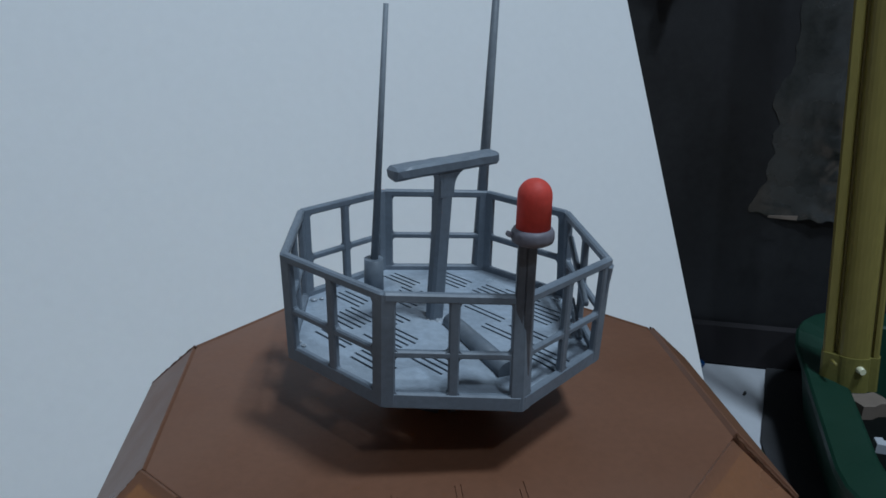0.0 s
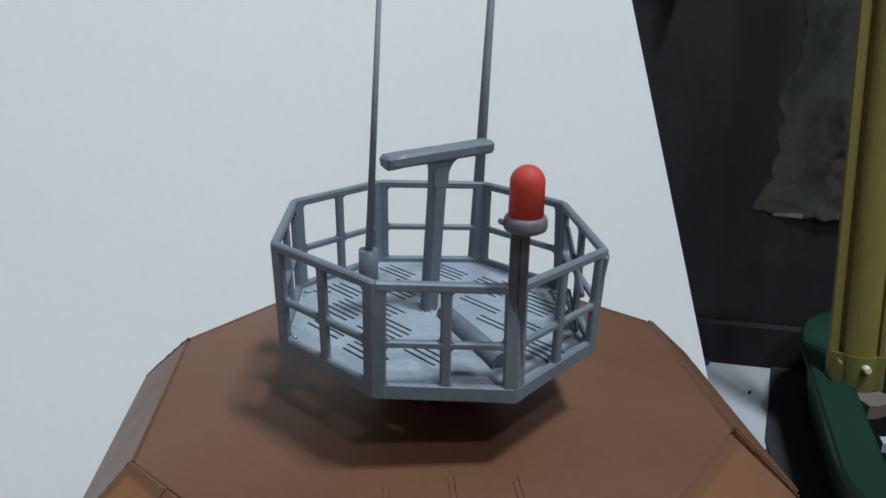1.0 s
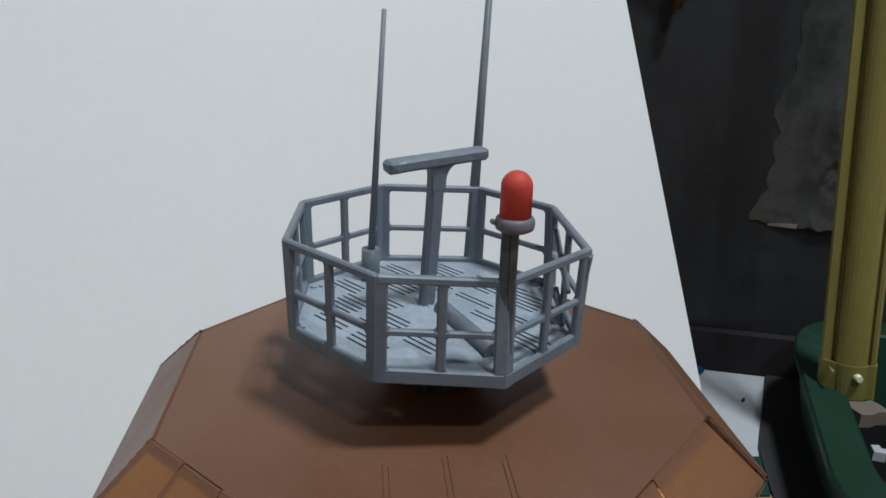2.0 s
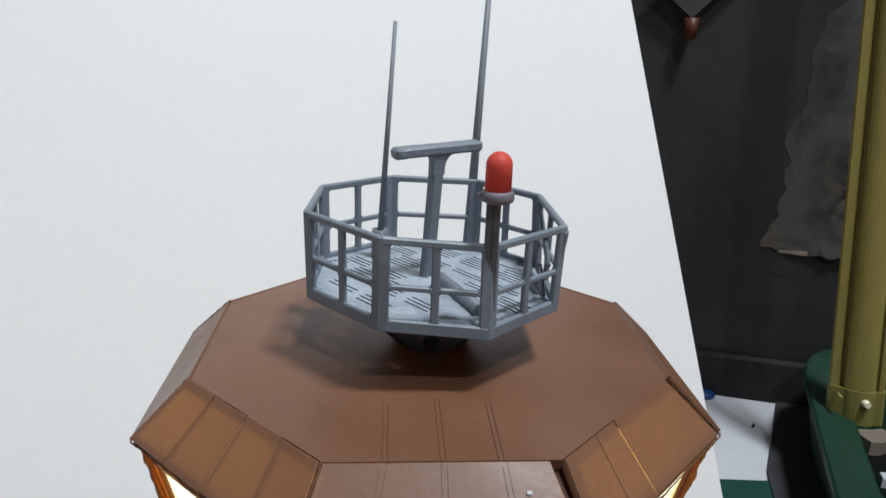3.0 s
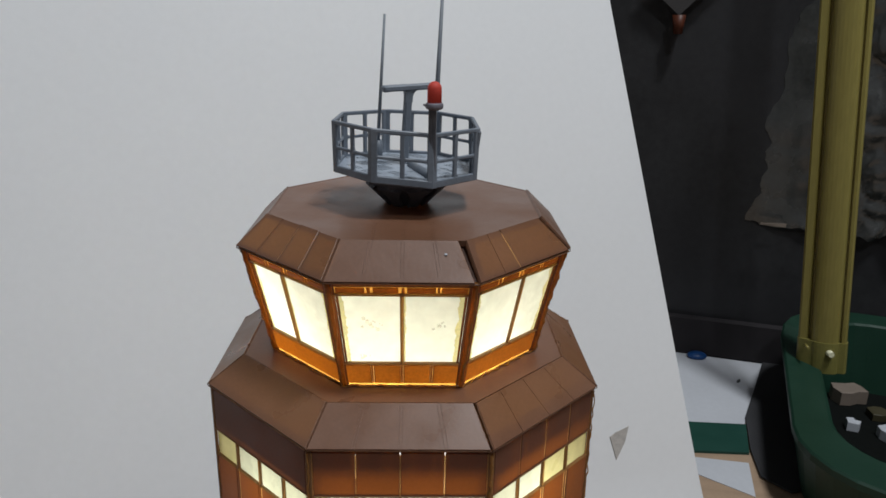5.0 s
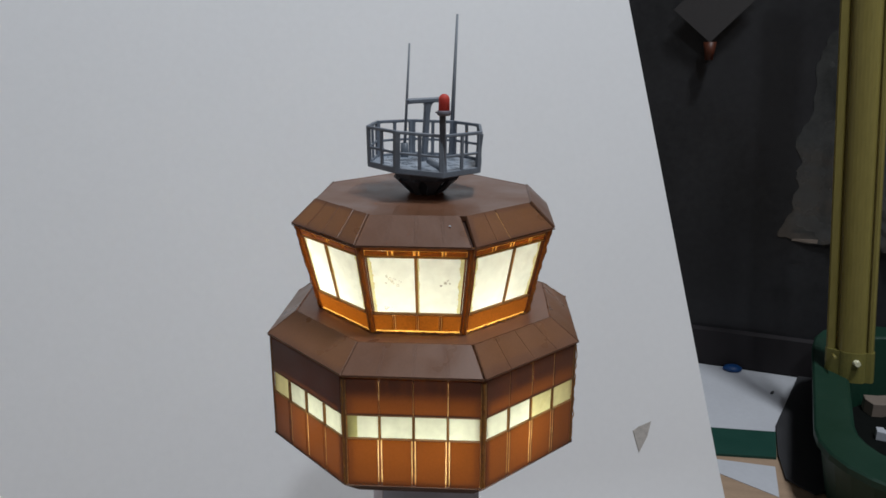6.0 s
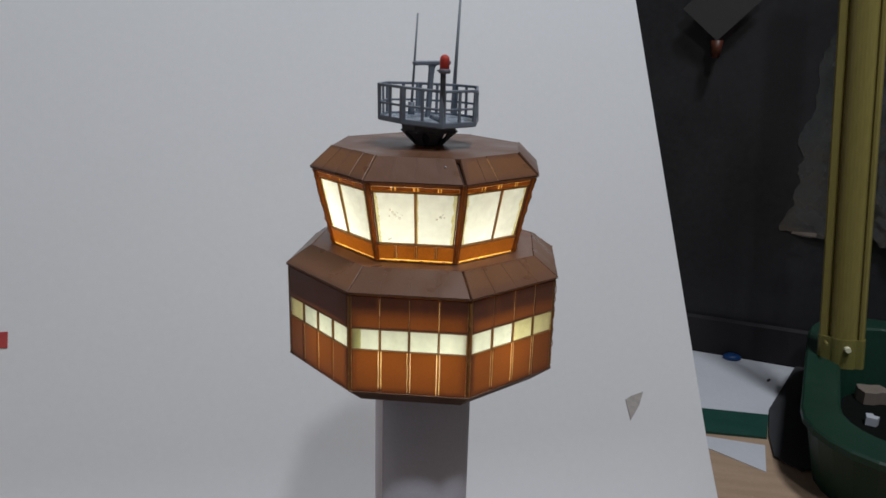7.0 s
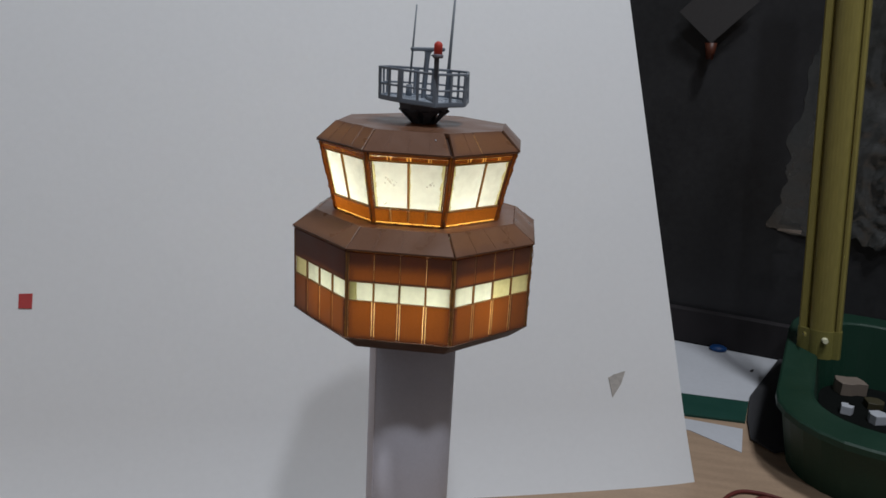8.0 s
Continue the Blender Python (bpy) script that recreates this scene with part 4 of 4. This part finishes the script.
def bench(x, y, z, rz=0.0):
    return Matrix.Translation(P(x, y, z)) @ Matrix.Rotation(rz, 4, "Z")


bm = bmesh.new()
add_box(bm, (-110 * U, 0, 0), (330 * U, 6 * U, 420 * U), bench(121, 352, -205, PANEL_TURN), 0.5 * U)
tagged(finish("black_panel", bm, BLACK_PANEL), "tall matt black panel standing on the table", "panel")
# low slab that gives a band along the foot of the panel
bm = bmesh.new()
add_box(bm, (-60 * U, -5 * U, 0), (260 * U, -0.3 * U, 28 * U), bench(121, 352, -205, PANEL_TURN), 1.6 * U)
tagged(finish("dark_box", bm, DARK_BAND), "low dark brown band before the black panel", "box")

# crumpled plastic
bm = bmesh.new()
NX, NZ = 84, 110
grid = []
for j in range(NZ + 1):
    line = []
    for i in range(NX + 1):
        x, z = i / NX * 200, j / NZ * 260
        # the free edge runs in uneven steps, further back towards the top
        x += (1 - i / NX) ** 2 * (5 + 0.11 * z + 9 * noise.noise((z * 0.03, 7.7, 0)) + 5 * noise.noise((z * 0.09, 2.2, 0)) + 2 * noise.noise((z * 0.3, 6.2, 0)))
        wx, wz = x + 6 * noise.noise((x * 0.05, z * 0.05, 11)), z + 6 * noise.noise((x * 0.05, z * 0.05, 17))
        d = 6 * noise.noise((wx * 0.03, wz * 0.026, 1.3)) + 7 * abs(noise.noise((wx * 0.06, wz * 0.05, 5.1))) + 4 * abs(noise.noise((wx * 0.14, wz * 0.12, 2.6))) + 1.6 * abs(noise.noise((wx * 0.33, wz * 0.3, 9.0)))
        edge = (6 * noise.noise((x * 0.06, 0, 3)) + 3 * noise.noise((x * 0.2, 0, 8))) * (1 - j / NZ)
        near = i / NX
        line.append(bm.verts.new(Vector((x * U, -(0.8 + (6.0 + d) * min(1, 5 * near * near + 0.6 * near)) * U, (z + edge) * U))))
    grid.append(line)
for j in range(NZ):
    for i in range(NX):
        f = bm.faces.new((grid[j][i], grid[j][i + 1], grid[j + 1][i + 1], grid[j + 1][i]))
        f.smooth = True
for v in bm.verts:
    v.co = bench(166, 344, -110, PANEL_TURN) @ v.co
tagged(finish("plastic_sheet", bm, PLASTIC), "crumpled dark plastic sheet hanging on the black panel", "plastic sheet")

# pale strip in place of the highlight along the plastic's lower fold
bm = bmesh.new()
add_panel(bm, [P(175.7, 327, -106.6), P(190.7, 324.5, -107.2), P(191, 324.5, -104.6), P(176.5, 327, -105.2)], 0.3 * U, 0.05 * U, True)
tagged(finish("tape_strip", bm, CARTON), "pale strip painted in for a glint on the crumpled plastic", "tape")

# card with an orange tip, pinned on the panel
bm = bmesh.new()
add_panel(bm, [P(116.4, 345, 15.5), P(143, 341, 44), P(119, 344, 63), P(93, 348, 35.5)], 0.6 * U, 0.1 * U, True)
tagged(finish("card", bm, CARD), "grey card pinned cornerwise on the black panel", "card")
bm = bmesh.new()
add_tube(bm, P(116.4, 344.5, 16), P(116.8, 344.5, 5), 4 * U, 2.5 * U, 14)
tagged(finish("clip", bm, ORANGE), "dull orange clip under the grey card", "clip")

# papers and mat on the table
def sheet(name, pts, z, mat, label, category, thick=0.3):
    bm = bmesh.new()
    add_panel(bm, [P(x, y, z) for x, y in pts], thick * U, 0.05 * U, True)
    return tagged(finish(name, bm, mat), label, category)


sheet("paper", [(70, 246), (160, 254), (194.5, 335), (105, 350)], -204.6, PAPER, "white sheet of paper on the table", "paper")
sheet("paper", [(70, 218), (120.2, 203), (146, 186), (151, 215), (70, 221.5)], -204.6, PAPER, "narrow white paper offcut on the table", "paper")
# dark sheet laid where the tray and upright shade the table
sheet("rubber_pad", [(153, 202), (164, 190), (205, 212), (222, 326), (195.5, 337), (162, 260), (155, 226)], -203.2, DARK_PATCH, "dark grey sheet standing in for shadow beside the green tray", "pad", 0.9)
sheet("mat_strip", [(60, 218), (153.5, 223), (160, 252), (60, 249)], -203.4, STRIP, "dark green strip of cutting mat on the table", "mat strip", 1.5)
bm = bmesh.new()
bmesh.ops.create_uvsphere(bm, u_segments=20, v_segments=10, radius=4.6 * U, matrix=bench(152, 337.5, -203) @ Matrix.Diagonal((1.4, 1, 0.6, 1)))
for v in bm.verts:
    v.co.z = max(v.co.z, P(0, 0, -204.5).z)
tagged(finish("bottle_cap", bm, BLUE, smooth=True), "small blue cap lying on white paper", "cap")


def cord(points, r):
    """A round cord through points, smoothed."""
    for _ in range(3):
        finer = [points[0]]
        for p, q in zip(points, points[1:]):
            finer += [p.lerp(q, 0.25), p.lerp(q, 0.75)]
        points = finer + [points[-1]]
    before = None
    for i, c in enumerate(points):
        d = (points[min(i + 1, len(points) - 1)] - points[max(i - 1, 0)]).normalized()
        side = d.cross(Vector((0, 0, 1))).normalized()
        ring = [bm.verts.new(c + (side * math.cos(k * math.tau / 8) + Vector((0, 0, 1)) * math.sin(k * math.tau / 8)) * r) for k in range(8)]
        if before:
            for k in range(8):
                bm.faces.new((before[k], before[(k + 1) % 8], ring[(k + 1) % 8], ring[k])).smooth = True
        else:
            bm.faces.new(ring)
        before = ring
    bm.faces.new(before[::-1])


bm = bmesh.new()
cord([P(x, y, -203.6) for x, y in ((118, 92), (121, 112), (127, 130), (137, 144), (150, 145), (162, 141), (171, 130), (176, 108))], 1.0 * U)
cord([P(x, y, -203.1) for x, y in ((138, 96), (139, 120), (145, 139), (156, 139), (163, 126), (166, 100))], 1.5 * U)
bmesh.ops.recalc_face_normals(bm, faces=bm.faces)
tagged(finish("red_cord", bm, RED_BIT), "loops of dull red cord lying on the table", "cord")

# green tray
TRAY_TURN = radians(-15)
tray = empty("tool_tray", bench(160.3, 180.5, -205, TRAY_TURN))
tagged(tray, "dark green plastic tool tray with rounded corners and a yellow upright", "tray")


def rounded(x0, y0, x1, y1, r, z, n=7):
    out = []
    for cx, cy, a0 in ((x1 - r, y0 + r, -90), (x1 - r, y1 - r, 0), (x0 + r, y1 - r, 90), (x0 + r, y0 + r, 180)):
        for k in range(n):
            a = radians(a0 + 90 * k / (n - 1))
            out.append(Vector(((cx + r * math.cos(a)) * U, (cy + r * math.sin(a)) * U, z * U)))
    return out


bm = bmesh.new()
loops = [rounded(6, -22, 180, 145, 38, 0), rounded(-1, -31, 187, 154, 42, 33.5), rounded(-4, -35, 190, 157, 45, 34.5), rounded(-4, -35, 190, 157, 45, 37.5), rounded(-3, -34, 189, 156, 44, 38.5), rounded(13, -13, 175, 139, 33, 38.5), rounded(14.5, -11.5, 173.5, 137.5, 32, 37.5), rounded(20, -5, 168, 131, 28, 3)]
for lp in loops[1:-1]:
    # the rim rises towards the rear
    for v in lp:
        f = min(1.0, max(0.0, (v.y / U - 84) / 50))
        v.z += 7.0 * f * f * (3 - 2 * f) * U
rings = [[bm.verts.new(v) for v in lp] for lp in loops]
for r0, r1 in zip(rings, rings[1:]):
    for k in range(len(r0)):
        f = bm.faces.new((r0[k], r0[(k + 1) % len(r0)], r1[(k + 1) % len(r0)], r1[k]))
bm.faces.new(rings[0][::-1])
bm.faces.new(rings[-1])
part("tray_body", bm, GREEN, tray)
# black sheet over the tray floor: the shade inside is put into its colour
bm = bmesh.new()
liner = [[bm.verts.new(v) for v in rounded(20.4, -4.6, 167.6, 130.6, 27.5, z)] for z in (3.2, 4.2)]
for k in range(len(liner[0])):
    bm.faces.new((liner[0][k], liner[0][(k + 1) % len(liner[0])], liner[1][(k + 1) % len(liner[0])], liner[1][k]))
bm.faces.new(liner[0][::-1])
bm.faces.new(liner[1])
part("tray_liner", bm, TRAY_SHADE, tray, "thin black sheet for the shade on the tray floor")


def extruded(name, prof, a, b, mat, parent, label):
    """A bar with the outline prof (across, deep) from a to b."""
    a, b = Vector(a), Vector(b)
    d = (b - a).normalized()
    s = Vector((1, -0.25, 0))
    s = (s - d * s.dot(d)).normalized()
    t = d.cross(s)
    bm = bmesh.new()
    rr = [[bm.verts.new(c + (s * p + t * q) * U) for p, q in prof] for c in (a, b)]
    n = len(prof)
    for k in range(n):
        bm.faces.new((rr[0][k], rr[0][(k + 1) % n], rr[1][(k + 1) % n], rr[1][k]))
    bm.faces.new(rr[0][::-1])
    bm.faces.new(rr[1])
    bmesh.ops.recalc_face_normals(bm, faces=bm.faces)
    return part(name, bm, mat, parent, label)


back_to_tray = tray.matrix_basis.inverted()
prof = [(-10.5, 0.5), (-10.5, -2.5), (-9.5, -3.4), (-6.6, -3.4), (-5.8, -2.6), (-5.2, -1.2), (-4.4, -1.2), (-3.8, -3.6)]
prof += [(2.9 + 6.6 * math.cos(radians(a)), -3.8 - 3.2 * math.sin(radians(a))) for a in range(170, -1, -17)]
prof += [(9.8, -1.9), (10.5, -1.9), (10.9, -3.2), (12.3, -3.2), (13.2, -2.2), (13.2, 0.5), (11.6, 4.0), (-8.0, 4.0)]
upright = extruded("upright", prof, back_to_tray @ P(194.5, 255.5, -167.2), back_to_tray @ P(171.8, 273.2, 110), YELLOW, tray, "yellow-green grooved plastic upright")
# the socket round the foot of the upright, with a nub at its edge
foot, way = P(194.5, 255.5, -167.2), P(171.8, 273.2, 110) - P(194.5, 255.5, -167.2)
extruded("socket", [(p * 1.04, q * 1.06 - 0.1) for p, q in prof if not (-7 < p < -3.5 or 9.6 < p < 11.5)], back_to_tray @ foot, back_to_tray @ (foot + way * 0.062), SOCKET, upright, "olive plastic socket")
bm = bmesh.new()
add_tube(bm, back_to_tray @ P(184.9, 254.0, -153.3), back_to_tray @ P(184.9, 249.3, -153.1), 1.0 * U, 0.7 * U, 12)
part("nub", bm, YELLOW, upright)
bm = bmesh.new()
add_tube(bm, back_to_tray @ P(195.2, 250.0, -154.6), back_to_tray @ P(195.3, 244.6, -154.2), 2.1 * U, 1.5 * U, 14)
part("screw", bm, SCREW_PALE, upright, "screw head painted pale for its glint")

def offcut(name, outline, thick, m, mat, label, category, group=""):
    """A cut or torn piece with an uneven outline, thick units high, with softened edges."""
    bm = bmesh.new()
    n = len(outline)
    rings = []
    for grow, z in ((0.96, 0.0), (1.0, 0.25), (1.0, thick - 0.3), (0.93, thick)):
        rings.append([bm.verts.new(m @ Vector((p * grow * U, q * grow * U, (z + 0.25 * noise.noise((p, q, z))) * U if z else 0.0))) for p, q in outline])
    for lo_ring, hi_ring in zip(rings, rings[1:]):
        for k in range(n):
            bm.faces.new((lo_ring[k], lo_ring[(k + 1) % n], hi_ring[(k + 1) % n], hi_ring[k]))
    bm.faces.new(rings[0][::-1])
    bm.faces.new(rings[-1])
    return tagged(finish(name, bm, mat), label, category, group)


TRAY_FLOOR = -200.75
offcut("carton", ((-8, -6), (-2, -7), (3, -5.5), (8.5, -6.5), (9, 1), (7.5, 6), (1, 5.2), (-7, 6.5), (-9, 1)), 8.5, bench(226.6, 283, TRAY_FLOOR, 0.2), CARTON, "small torn brown carton lying in the green tray", "carton")
offcut("plastic_bit", ((-3.2, -3), (2.6, -3.4), (4.2, 0.4), (1.2, 1.0), (1.0, 3.6), (-3.0, 3.0)), 5.5, bench(216, 249.5, TRAY_FLOOR, -0.2), WHITE_BIT, "white plastic offcut lying in the green tray", "offcut", "offcuts in the tray")
offcut("plastic_bit", ((-4.5, -4), (4, -4.4), (5.2, 0.5), (3.6, 4.2), (-3.0, 4.6), (-5, 0.6)), 6.0, bench(231.5, 242, TRAY_FLOOR, 0.4), WHITE_BIT, "white plastic offcut lying in the green tray", "offcut", "offcuts in the tray")
offcut("putty_lump", ((-5, -4), (-1, -5.2), (4, -4.6), (6, -0.6), (4.4, 4.2), (0, 5.4), (-4.6, 4)), 4.5, bench(236, 264, TRAY_FLOOR, 0.1), PUTTY, "dark olive lump of putty in the green tray", "putty")
offcut("thread_snip", ((-2.2, -0.7), (0.4, -0.9), (2.0, -0.2), (2.1, 0.6), (0, 0.8), (-2.1, 0.5)), 0.8, bench(171, 306, -204.58, 0.9), DARK_PATCH, "small dark mark on white paper", "snip")
